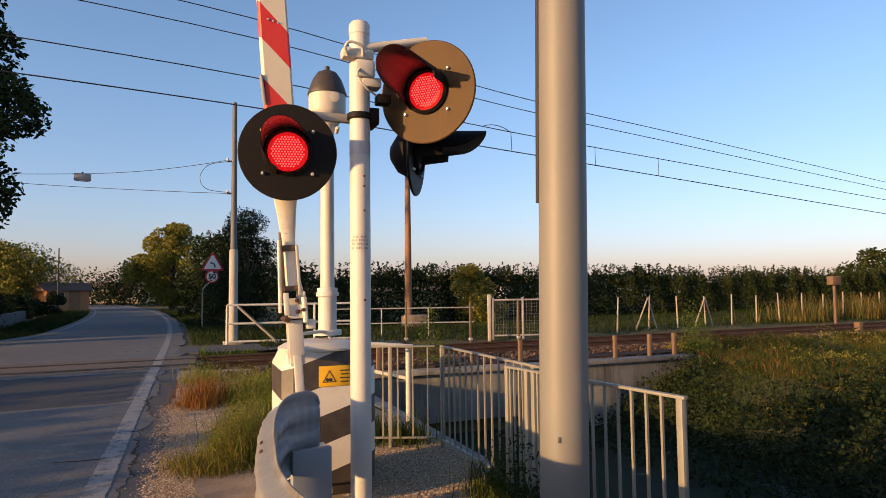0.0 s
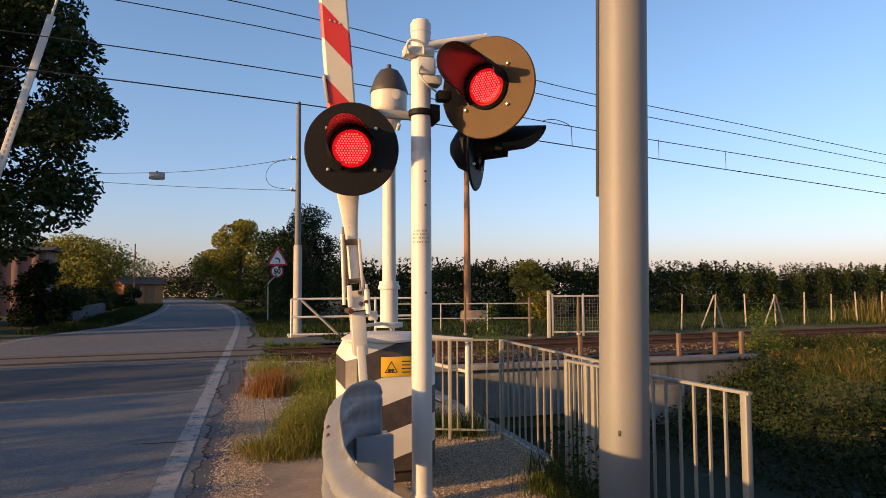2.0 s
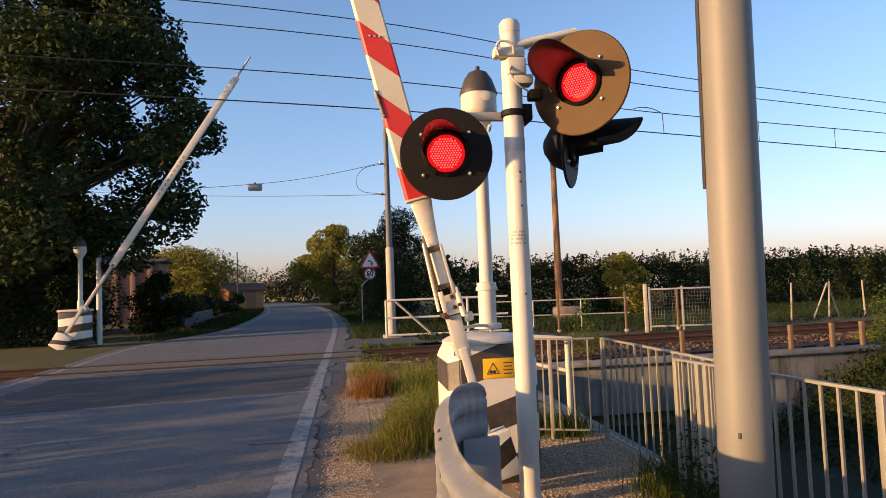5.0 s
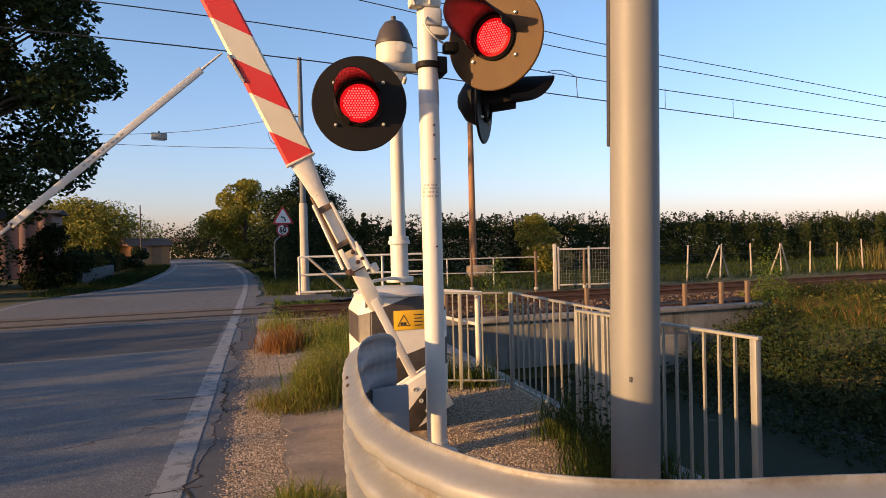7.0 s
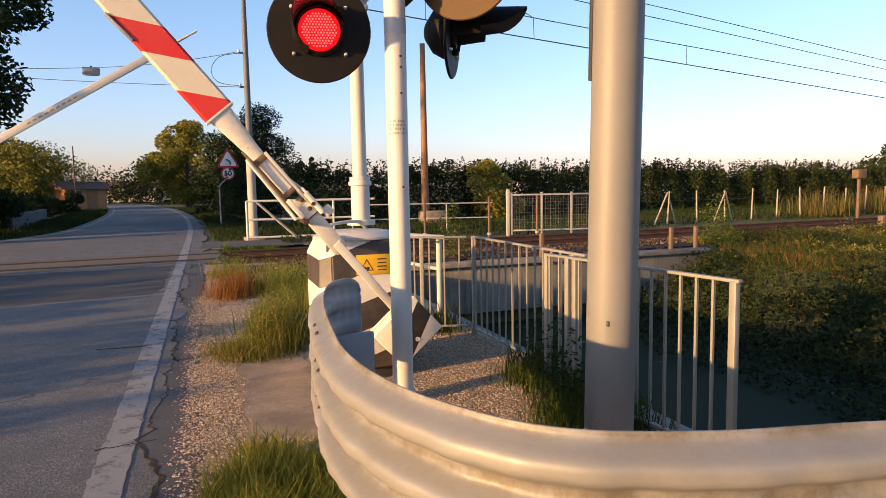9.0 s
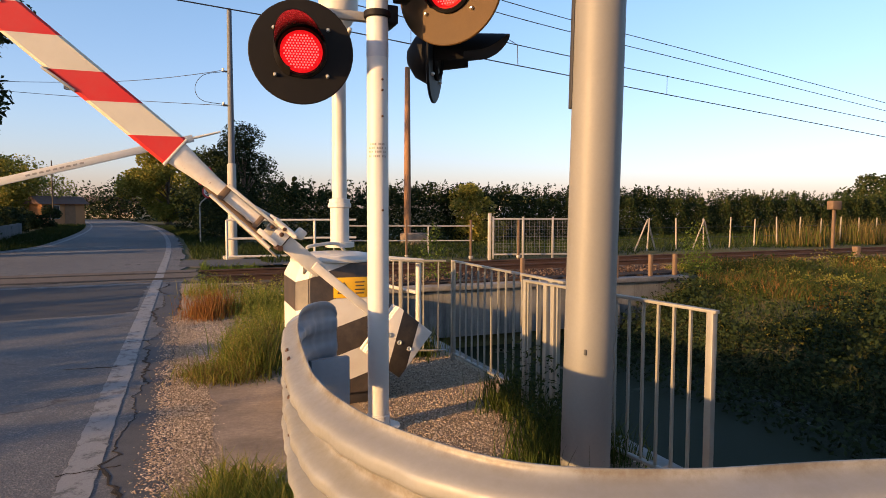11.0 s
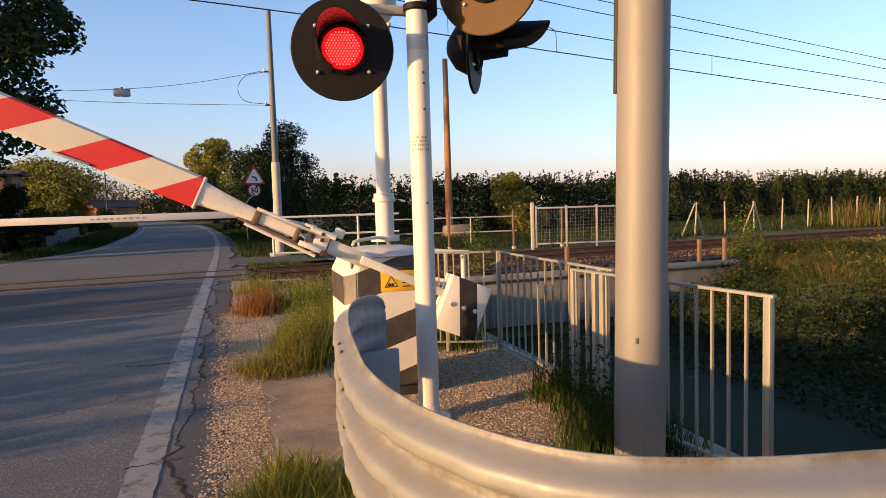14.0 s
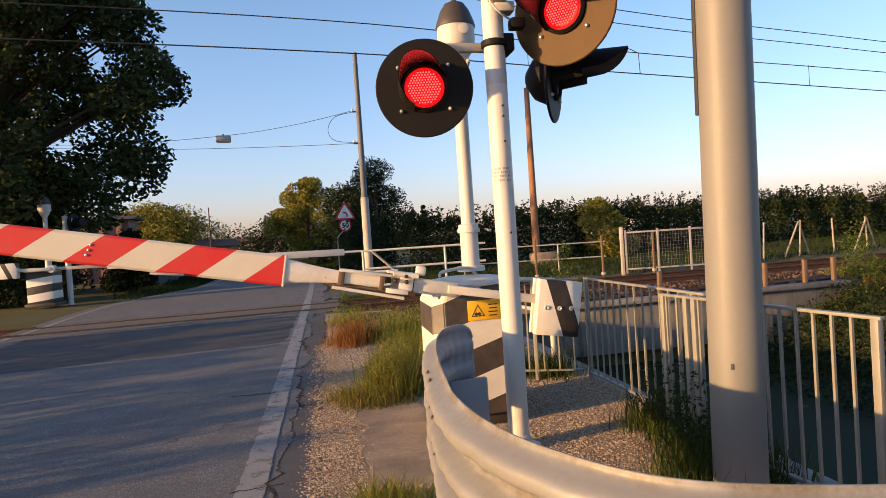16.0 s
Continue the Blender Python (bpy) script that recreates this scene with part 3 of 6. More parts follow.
line_strip("road_edge_line", -0.685, -0.505, -6, 100)
la = [(x + left_side(y), y) for x, y in road_line(0, -6, 100, 0.2)]
strip([((x - 0.07 + 0.006 * ex.normal(), y), (x + 0.07 + 0.006 * ex.normal(), y)) for x, y in la], 0.004, road_paint, "road_edge_line", "worn white painted road edge line", "road marking", 0.003)
# arrow head and bar painted beyond the crossing
strip([((-4.6, 25.6), (-4.2, 25.5)), ((-2.9, 26.3), (-2.6, 26.1))], 0.004, road_paint, "road_arrow", "faded white painted arrow stroke on the road", "road marking", 0.003)
strip([((-4.9, 28.4), (-4.6, 28.2)), ((-3.0, 27.4), (-2.8, 27.2))], 0.004, road_paint, "road_arrow", "faded white painted arrow stroke on the road", "road marking", 0.003)


# gravel verge and concrete pad
def patch(name, outline, z, material, label, category, thick=0.03, seed=1, rag=0.05):
    """A flat raised patch with an uneven rim."""
    rg = np.random.default_rng(seed)
    pts = []
    for k, a in enumerate(outline):
        b = outline[(k + 1) % len(outline)]
        n = max(1, int(math.dist(a, b) / 0.15))
        for q in range(n):
            pts.append((a[0] + (b[0] - a[0]) * q / n + rag * rg.normal(), a[1] + (b[1] - a[1]) * q / n + rag * rg.normal()))
    bm = bmesh.new()
    top = [bm.verts.new((*p, z)) for p in pts]
    bot = [bm.verts.new((*p, z - thick)) for p in pts]
    bm.faces.new(top)
    for k in range(len(pts)):
        q = (k + 1) % len(pts)
        bm.faces.new((top[k], bot[k], bot[q], top[q]))
    return tagged(part(name, bm, material, None, "", False), label, category, kind="structure")


patch("gravel_verge", [(-0.2, -5), (2.55, -5), (2.55, 7.3), (1.9, 12.5), (1.2, 13.9), (-0.12, 14.3)], 0.002, gravel_mat, "stony dirt and gravel verge", "gravel", 0.04, 3, 0.03)
patch("concrete_pad", [(0.14, 4.15), (1.0, 4.0), (1.0, 5.0), (0.7, 6.0), (0.17, 6.05)], 0.006, pad_mat, "worn dirty concrete pad", "pavement", 0.03, 4, 0.03)
patch("concrete_pad", [(0.05, 6.8), (1.0, 7.0), (0.95, 9.2), (0.1, 9.1)], 0.005, pad_mat, "worn dirty concrete pad", "pavement", 0.03, 6, 0.04)

# dark seams along the rails in the road, a browner strip between them, cracks beside the edge line
def rail_seam(off0, off1, z, material, label, seed):
    a, c = (-6.8, 0.2)
    pts = [(a, TRACK_A + TRACK_B * a + off0), (c, TRACK_A + TRACK_B * c + off0), (c, TRACK_A + TRACK_B * c + off1), (a, TRACK_A + TRACK_B * a + off1)]
    patch("crossing_seam", pts, z, material, label, "road surface", 0.02, seed, 0.025)


# band of shade before the crossing, drawn as a darker patch
patch("asphalt_repair", [(-5.9, 9.9), (-0.75, 10.6), (-0.75, 14.4), (-5.9, 14.1)], 0.002, asphalt_shaded, "band of shade before the crossing, put in as darker asphalt", "road surface", 0.02, 31, 0.04)
rail_seam(-0.6, 2.1, 0.003, crossing_asphalt, "brownish asphalt fill at the level crossing", 21)
rail_seam(-0.1, 0.2, 0.008, seam_dark, "dark broken seam along the rail in the road", 22)
rail_seam(1.28, 1.5, 0.008, seam_dark, "dark broken seam along the rail in the road", 23)


def crack(x, y0, y1, width, seed, drift=0.03):
    rg = np.random.default_rng(seed)
    a, c, q, y = [], [], x, y0
    while y < y1:
        q = x + (q - x) * 0.9 + drift * rg.normal()
        w = width * (0.3 + rg.random())
        a.append((q - w, y))
        c.append((q + w, y + 0.01 * rg.normal()))
        y += 0.05
    strip(list(zip(a, c)), 0.006, seam_dark, "road_crack", "dark jagged crack in the asphalt edge", "crack", 0.004)


# smooth lower strip of asphalt between the broken road edge and the gravel, a crack along its rim
rge = np.random.default_rng(92)
rim, q, y = [], -0.36, 2.6
while y < 14.6:
    q += 0.25 * (-0.4 + 0.05 * math.sin(y * 2.3) + 0.035 * math.sin(y * 5.1 + 1) - q) + 0.02 * rge.normal()
    rim.append((q, y + 0.012 * rge.normal()))
    y += 0.045
outer = [(-0.15 + 0.035 * math.sin(p[1] * 1.7) + 0.02 * rge.normal(), p[1]) for p in rim]
strip(list(zip(rim, outer)), 0.0042, edge_asphalt, "asphalt_edge", "smooth grey asphalt strip along the broken road edge", "road surface", 0.01)
wid = [0.003 + 0.016 * max(0, math.sin(p[1] * 1.9 + 0.6) + 0.3 * rge.normal()) for p in rim]
strip([((x - w, y), (x + w * 0.6, y)) for (x, y), w in zip(rim, wid)], 0.0062, seam_dark, "road_crack", "dark jagged crack in the asphalt edge", "crack", 0.004)
for k, (x0, x1, y) in enumerate(((-0.72, -0.36, 4.35), (-0.66, -0.35, 8.3), (-1.1, -0.62, 7.1))):
    rgk = np.random.default_rng(120 + k)
    n = int((x1 - x0) / 0.025)
    pts = [(x0 + 0.025 * q, y + 0.05 * (q / n) * (1 - k) + 0.008 * rgk.normal(), 0.0015 + 0.004 * rgk.random()) for q in range(n)]
    strip([((x, y1 - w), (x, y1 + w)) for x, y1, w in pts], 0.0065, seam_dark, "road_crack", "thin dark crack across the edge line", "crack", 0.004)

# canal water and walls
bm = bmesh.new()
bmesh.ops.create_grid(bm, x_segments=2, y_segments=2, size=1, matrix=Matrix.Translation((8, 4, WATER_Z)) @ Matrix.Diagonal((6.5, 30, 1, 1)))
tagged(part("water", bm, water), "dark still canal water", "water", kind="structure")
tagged(part("canal_wall", boxy((2.58, 3.2, -0.95), (0.2, 18.1, 1.9), 0.01), concrete_old), "old concrete canal edge wall", "wall", kind="structure")


def headwall():
    m = pose(0, HEADWALL_Y, 0)
    w = thing("culvert_headwall", m, "stained old concrete headwall of a railway culvert", "headwall", kind="structure")
    part("beam", boxy((6.7, 0.15, -0.59), (8.3, 0.35, 0.98), 0.02), streaked, w)
    part("coping", boxy((6.7, 0.1, -0.06), (8.4, 0.5, 0.1), 0.015), concrete_old, w)
    part("pier", boxy((2.9, 0.2, -1.2), (0.6, 0.5, 1.5), 0.02), streaked, w)
    part("pier", boxy((8.3, 0.0, -1.3), (1.0, 0.8, 1.5), 0.03), streaked, w)
    part("wing_wall", boxy((10.4, 0.22, -0.9), (0.9, 0.4, 1.2), 0.03), streaked, w)
    part("back_wall", boxy((6.5, 3.6, -1.2), (9.0, 0.2, 2.0)), streaked, w)


headwall()


def track_xy(s, off):
    """A point s metres along the track from x = 0 and off metres beyond the near rail."""
    c, q = math.cos(TRACK_YAW), math.sin(TRACK_YAW)
    return s * c - off * q, TRACK_A + s * q + off * c


def railway():
    m = pose(0, TRACK_A, TRACK_Z, 0, 0, math.degrees(TRACK_YAW))
    # ballast bed, broken where the road crosses
    for name, x0, x1 in (("ballast_bed", 0.6, 90), ("ballast_bed", -70, -6.8)):
        bm = bmesh.new()
        prof = [(-1.8, -0.3), (-1.0, 0.05), (2.45, 0.05), (3.3, -0.3)]
        a = [bm.verts.new((x0, y, z)) for y, z in prof]
        b = [bm.verts.new((x1, y, z)) for y, z in prof]
        for k in range(3):
            bm.faces.new((a[k], a[k + 1], b[k + 1], b[k]))
        bm.faces.new(a)
        ob = part(name, bm, ballast_mat)
        ob.matrix_basis = m
        tagged(ob, "rusty brown railway ballast bed", "ballast", kind="structure")
    prof = [(-0.07, 0), (0.07, 0), (0.07, 0.015), (0.015, 0.035), (0.012, 0.115), (0.036, 0.13), (0.036, 0.165), (-0.036, 0.165), (-0.036, 0.13), (-0.012, 0.115), (-0.015, 0.035), (-0.07, 0.015)]
    for off in (0, 1.47):
        for x0, x1, dz in ((0.35, 90, 0.07), (-70, -6.6, 0.07), (-6.6, 0.35, 0.033)):
            bm = bmesh.new()
            a = [bm.verts.new((x0, off + y, z + dz)) for y, z in prof]
            b = [bm.verts.new((x1, off + y, z + dz)) for y, z in prof]
            for k in range(len(prof)):
                q = (k + 1) % len(prof)
                bm.faces.new((a[k], a[q], b[q], b[k]))
            bm.faces.new(a)
            bm.faces.new(b)
            ob = part("rail", bm, rust_steel, None, "", False)
            ob.matrix_basis = m
            tagged(ob, "rusty steel railway rail", "rail", "rails of the track")
    # sleepers
    sl = None
    for k in range(100):
        s = 1.0 + k * 0.6
        if sl is None:
            sl = place("sleeper", boxy((0, 0.735, 0.055), (0.24, 2.4, 0.09), 0.015), bark)
        ob = new("sleeper", sl)
        ob.matrix_basis = m @ pose(s, 0, 0)
        tagged(ob, "dark weathered railway sleeper in ballast", "sleeper", "sleepers of the track")


railway()


def stones(name, n, sampler, size, material, label, seed, category="gravel", lift=0.7):
    """Loose stones: squashed irregular octahedra in one mesh."""
    rg = np.random.default_rng(seed)
    c = sampler(rg, n)
    base = np.array([(1, 0, 0), (0, 1, 0), (-1, 0, 0), (0, -1, 0), (0, 0, lift), (0, 0, -0.5)], float)
    s = size * (0.4 + 0.9 * rg.random((n, 1, 1)) ** 2)
    v = base[None] * s * (0.6 + 0.8 * rg.random((n, 6, 1)))
    a = rg.random(n) * 6.28
    rot = np.zeros((n, 3, 3))
    rot[:, 0, 0], rot[:, 0, 1], rot[:, 1, 0], rot[:, 1, 1], rot[:, 2, 2] = np.cos(a), -np.sin(a), np.sin(a), np.cos(a), 1
    v = np.einsum("nij,nkj->nki", rot, v) + c[:, None]
    f = np.array([(0, 1, 4), (1, 2, 4), (2, 3, 4), (3, 0, 4), (1, 0, 5), (2, 1, 5), (3, 2, 5), (0, 3, 5)])
    faces = (f[None] + 6 * np.arange(n)[:, None, None]).reshape(-1, 3)
    tagged(new(name, from_arrays(name, v.reshape(-1, 3), faces, material)), label, category, kind="stuff")


def verge_points(rg, n):
    x = -0.25 + 0.68 * rg.random(n) + 0.05 * rg.normal(size=n)
    y = 1.5 + 8.5 * rg.random(n) ** 1.2
    far = rg.random(n) < 0.5
    x[far], y[far] = 1.2 + 1.3 * rg.random(far.sum()), 3.0 + 4.2 * rg.random(far.sum())
    pad = (x > 0.13 + 0.04 * rg.normal(size=n)) & (x < 1.1) & (y > 4.1) & (y < 6.1)
    x[pad] = -0.24 + 0.37 * rg.random(pad.sum())
    return np.stack([x, y, np.full(n, 0.005)], 1)


def ballast_points(rg, n):
    s, off = 0.6 + 45 * rg.random(n) ** 1.5, -2.9 + 5.8 * rg.random(n)
    c, q = math.cos(TRACK_YAW), math.sin(TRACK_YAW)
    x, y = s * c - off * q, TRACK_A + s * q + off * c
    return np.stack([x, y, np.where((x > 2.6) & (x < 11.2) & (y > 12.5) & (y < 14.2), 0.035, np.maximum(TRACK_Z + 0.055, ground_z(x, y) + 0.01))], 1)


patch("crossing_apron", [(-0.2, 18.3), (6.0, 18.7), (6.0, 20.4), (-0.2, 20.6)], 0.003, edge_asphalt, "pale worn asphalt apron beyond the track", "road surface", 0.03, 41, 0.06)
patch("track_shoulder", [(2.6, 12.5), (11.0, 12.5), (11.4, 14.5), (2.6, 14.0)], 0.03, ballast_mat, "dark rusty ballast shoulder behind the headwall", "gravel", 0.12, 43, 0.03)
stones("verge_gravel", 70000, verge_points, 0.0088, pebbles, "small pale stones strewn on the verge", 11, lift=0.55)
stones("track_ballast", 36000, ballast_points, 0.052, ballast_stone, "rust-stained ballast stones along the track", 12)


# ---- signal mast with three flashing heads ----
def signal_head(parent, m, r, face, hub_label, lit=True, reach=0.0, turn=22, power=0.8):
    """A round backing plate with a hooded red lens; it looks along -y of the pose m."""
    def put(name, bm, mat, par=parent, label=""):
        bmesh.ops.transform(bm, matrix=m, verts=bm.verts)
        return part(name, bm, mat, par, label)
    tilt = pose(0, 0, 0, 90)          # z of a turned form to -y
    plate = put("backing_plate", lathe([(r - 0.012, -0.012), (r, -0.006), (r, 0.004), (r - 0.006, 0.01), (0.155, 0.012)], 64, tilt), face, parent, hub_label)
    put("lens_ring", lathe([(0.166, 0.008), (0.166, 0.03), (0.15, 0.045), (0.137, 0.03), (0.136, 0.012)], 48, tilt), disc_black, plate)
    lens = put("lens", lathe([(0.137, 0.018), (0.124, 0.022), (0.12, 0.028), (0.06, 0.03), (0.01, 0.03)], 48, tilt), red_lens if lit else disc_black, plate, "glowing red lens" if lit else "")
    if lit:                           # rows of small light domes
        bm = bmesh.new()
        for i in range(-6, 7):
            for j in range(-6, 7):
                x, z = 0.0195 * (i + 0.5 * j), 0.0169 * j
                if math.hypot(x, z) < 0.114:
                    ring = [bm.verts.new((x + 0.0066 * math.cos(k * math.pi / 3), -0.0305, z + 0.0066 * math.sin(k * math.pi / 3))) for k in range(6)]
                    top = bm.verts.new((x, -0.036, z))
                    for k in range(6):
                        bm.faces.new((ring[k], ring[(k + 1) % 6], top))
        put("light_dot", bm, led_dot, lens, "bright red light dots")
    # hood: upper half-tube, longer at the top
    bm = bmesh.new()
    n = 36
    rows = []
    for k in range(n + 1):
        a = radians(-20 + turn + 220 * k / n)
        ln = 0.09 + reach + 0.31 * max(0, math.sin(a - radians(turn))) ** power
        for rr, dst in ((0.176, rows),):
            p = [bm.verts.new((rr * math.cos(a) * (1 - 0.1 * q), -0.02 - ln * q, rr * math.sin(a) * (1 - 0.1 * q) + 0.02 * q)) for q in (0, 0.5, 1)]
            dst.append(p)
    inner = []
    for k in range(n + 1):
        a = radians(-20 + turn + 220 * k / n)
        ln = 0.09 + reach + 0.31 * max(0, math.sin(a - radians(turn))) ** power
        inner.append([bm.verts.new((0.17 * math.cos(a) * (1 - 0.1 * q), -0.02 - ln * q, 0.17 * math.sin(a) * (1 - 0.1 * q) + 0.02 * q)) for q in (0, 0.5, 1)])
    for k in range(n):
        for q in range(2):
            bm.faces.new((rows[k][q], rows[k + 1][q], rows[k + 1][q + 1], rows[k][q + 1]))
            f = bm.faces.new((inner[k][q], inner[k][q + 1], inner[k + 1][q + 1], inner[k + 1][q]))
            f.material_index = 1
        bm.faces.new((rows[k][2], rows[k + 1][2], inner[k + 1][2], inner[k][2]))
    for k in (0, n):
        for q in range(2):
            bm.faces.new((rows[k][q], rows[k][q + 1], inner[k][q + 1], inner[k][q]))
    put("hood", bm, [disc_black, hood_inside], plate, "dark hood over the lens")
    # housing behind, bolts in front
    put("housing", lathe([(0.19, 0.01), (0.19, 0.06), (0.15, 0.14), (0.06, 0.2), (0.02, 0.21)], 32, pose(0, 0, 0, -90)), disc_black, plate)
    for a in (40, 140, 222, 318):
        q = 0.225
        put("bolt", lathe([(0.013, 0.0), (0.013, 0.014), (0.006, 0.024)], 10, pose(q * math.cos(radians(a)), -0.01, q * math.sin(radians(a)), 90)), zinc, plate)
    return plate


MAST = (1.196, 4.49)


def signal_mast():
    t = thing("crossing_signal", pose(*MAST, 0), "white mast with round black flashing red crossing lights", "crossing signal")
    pr = 0.072
    part("mast", lathe([(pr, 0), (pr, 3.38), (pr + 0.004, 3.385), (pr + 0.004, 3.45), (pr - 0.01, 3.475), (0.02, 3.485)], 28), white_pole, t)
    part("base_flange", lathe([(0.15, 0), (0.15, 0.02), (0.08, 0.025), (0.08, 0.1), (0.073, 0.105)], 28), white_pole, t)
    part("paint_band", lathe([(pr + 0.001, 2.512), (pr + 0.0015, 2.514), (pr + 0.0015, 2.61), (pr + 0.001, 2.612)], 28), band_grey, t, "grey band round the mast")
    # small unreadable plate
    for k, z in enumerate((1.85, 1.88, 1.905, 1.93)):
        bm = bmesh.new()
        for a0 in range(-58, 40, 9):
            if (a0 + k * 31) % 5 == 0:
                continue
            a, b = radians(a0 - 90 - 8), radians(a0 - 90 - 1.5)
            vs = [bm.verts.new(((pr + 0.0015) * math.cos(q), (pr + 0.0015) * math.sin(q), z + dz)) for q, dz in ((a, 0), (b, 0), (b, 0.014), (a, 0.014))]
            bm.faces.new(vs)
        part("lettering", bm, sign_back, t, "small grey lettering, not legible")
    for z in (2.36, 2.29, 2.12, 1.5):
        part("stud", lathe([(0.008, 0), (0.008, 0.006), (0.003, 0.01)], 8, pose(0.012, -pr, z, 90)), rust_steel, t)
    # clamps
    part("clamp", lathe([(pr + 0.012, 2.77), (pr + 0.018, 2.775), (pr + 0.018, 2.81), (pr + 0.012, 2.815)], 28), disc_black, t, "dark clamp")
    part("arm", boxy((-0.2, 0.14, 2.81), (0.62, 0.05, 0.06), 0.006), galv, t)
    part("clamp_block", boxy((0.09, 0.06, 2.80), (0.09, 0.2, 0.12), 0.01), disc_black, t)
    part("hanger", boxy((-0.487, 0.2, 2.68), (0.05, 0.06, 0.32), 0.006), disc_black, t)
    # upper bracket
    part("upper_clamp", boxy((-0.03, -0.05, 3.22), (0.22, 0.1, 0.07), 0.012), white_paint, t)
    part("upper_clamp", boxy((0.02, -0.03, 3.12), (0.14, 0.14, 0.13), 0.02), white_paint, t)
    part("upper_clamp", boxy((0.07, -0.02, 3.03), (0.14, 0.12, 0.07), 0.012), white_paint, t)
    part("u_bolt", tube(smooth_path([(-0.11, -0.1, 3.19), (-0.13, -0.12, 3.24), (-0.1, -0.13, 3.28), (-0.02, -0.13, 3.26), (0.0, -0.1, 3.2)], 5), 0.01, 8), white_paint, t)
    part("upper_arm", rod((-0.02, -0.03, 3.27), (0.5, -0.02, 3.4), 0.036, 0.03, 16), white_paint, t)
    part("cable", tube(smooth_path([(-0.02, -0.09, 3.12), (-0.05, -0.14, 3.04), (0.01, -0.15, 2.96), (0.09, -0.1, 2.93)], 6), 0.007, 6), white_paint, t)
    part("lower_clamp", boxy((0.17, 0.0, 2.93), (0.1, 0.1, 0.07), 0.01), disc_black, t)
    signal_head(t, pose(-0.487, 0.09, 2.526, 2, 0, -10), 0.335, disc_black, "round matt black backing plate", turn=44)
    signal_head(t, pose(0.468, -0.12, 2.985, 0, 0, -46), 0.376, disc_sunlit, "round backing plate, low sun put in as brown", reach=0.1, power=0.4)
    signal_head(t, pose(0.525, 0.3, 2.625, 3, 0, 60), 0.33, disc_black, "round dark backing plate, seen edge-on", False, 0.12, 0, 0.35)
    part("drop_arm", boxy((0.5, 0.16, 2.95), (0.05, 0.05, 0.7), 0.006), disc_black, t)


signal_mast()


# ---- near barrier: machine box, siren, moving boom ----
BOX = (1.105, 5.44)
PIVOT = (0.81, 4.86, 1.12)


def barrier_box():
    t = thing("barrier_machine", pose(*BOX, 0), "black and white striped barrier machine cabinet on a concrete pad", "barrier cabinet")
    hw, hd, ch = 0.365, 0.39, 0.085
    bm = bmesh.new()
    rings = []
    for z, g in ((0.1, 0.0), (0.98, 0.0), (1.10, -0.055)):
        o = []
        w, d = hw + g, hd + g
        for x, y in ((-w + ch, -d), (w - ch, -d), (w, -d + ch), (w, d - ch), (w - ch, d), (-w + ch, d), (-w, d - ch), (-w, -d + ch)):
            o.append(bm.verts.new((x, y, z)))
        rings.append(o)
    for a, b in zip(rings, rings[1:]):
        for k in range(8):
            bm.faces.new((a[k], a[(k + 1) % 8], b[(k + 1) % 8], b[k]))
    bm.faces.new(rings[0])
    bm.faces.new(rings[-1])
    bmesh.ops.bevel(bm, geom=bm.edges[:], offset=0.008, segments=2, affect="EDGES")
    part("cabinet", bm, box_paint, t, "steel cabinet with slanting black and white bands")
    bm = lathe([(0.36, 1.095), (0.385, 1.1), (0.385, 1.118), (0.365, 1.126), (0.33, 1.145), (0.22, 1.16), (0.02, 1.165)], 40)
    for v in bm.verts:
        v.co.x *= 0.92
        v.co.y *= 0.95
    part("lid", bm, white_paint, t, "domed white lid")
    part("plinth", boxy((0, 0, 0.05), (0.66, 0.68, 0.1), 0.01), black_paint, t)
    part("bearing", rod((-0.28, -0.3, 1.12), (-0.32, -0.6, 1.12), 0.04, 0.04, 20), white_paint, t)
    part("vent_slot", boxy((-0.302, -0.326, 1.05), (0.02, 0.008, 0.08), 0.003, pose(0, 0, 0, 0, 0, -45)), black_paint, t)
    # yellow warning plate
    pl = part("warning_plate", boxy((0.038, -0.396, 0.915), (0.27, 0.006, 0.155), 0.002), yellow_paint, t, "yellow warning plate with a black triangle")
    tri = bmesh.new()
    for s0, y in ((0.062, 0),):
        o = [Vector((s0 * math.cos(a), 0, s0 * math.sin(a))) for a in (radians(90), radians(210), radians(330))]
        i = [q * 0.8 for q in o]
        for k in range(3):
            q = (k + 1) % 3
            tri.faces.new([tri.verts.new(v + Vector((-0.017, -0.401, 0.9))) for v in (o[k], o[q], i[q], i[k])])
    part("triangle", tri, black_paint, pl, "", False)
    for dx in (-0.05, -0.025):
        part("gear_mark", lathe([(0.013, 0), (0.013, 0.001), (0.009, 0.0015), (0.009, 0.001)], 14, pose(dx + 0.018, -0.3995, 0.888, 90)), black_paint, pl)
    for k in range(4):
        part("lettering", boxy((0.103, -0.4005, 0.955 - 0.028 * k), (0.075 - 0.01 * (k % 2), 0.001, 0.009)), black_paint, pl, "small black lettering, not legible")
    # pipe handle on the lid
    part("handle", tube(smooth_path([(-0.24, -0.05, 1.17), (-0.21, -0.04, 1.212), (0.02, 0.06, 1.225), (0.1, 0.1, 1.165)], 6), 0.014, 8), white_paint, t)


barrier_box()


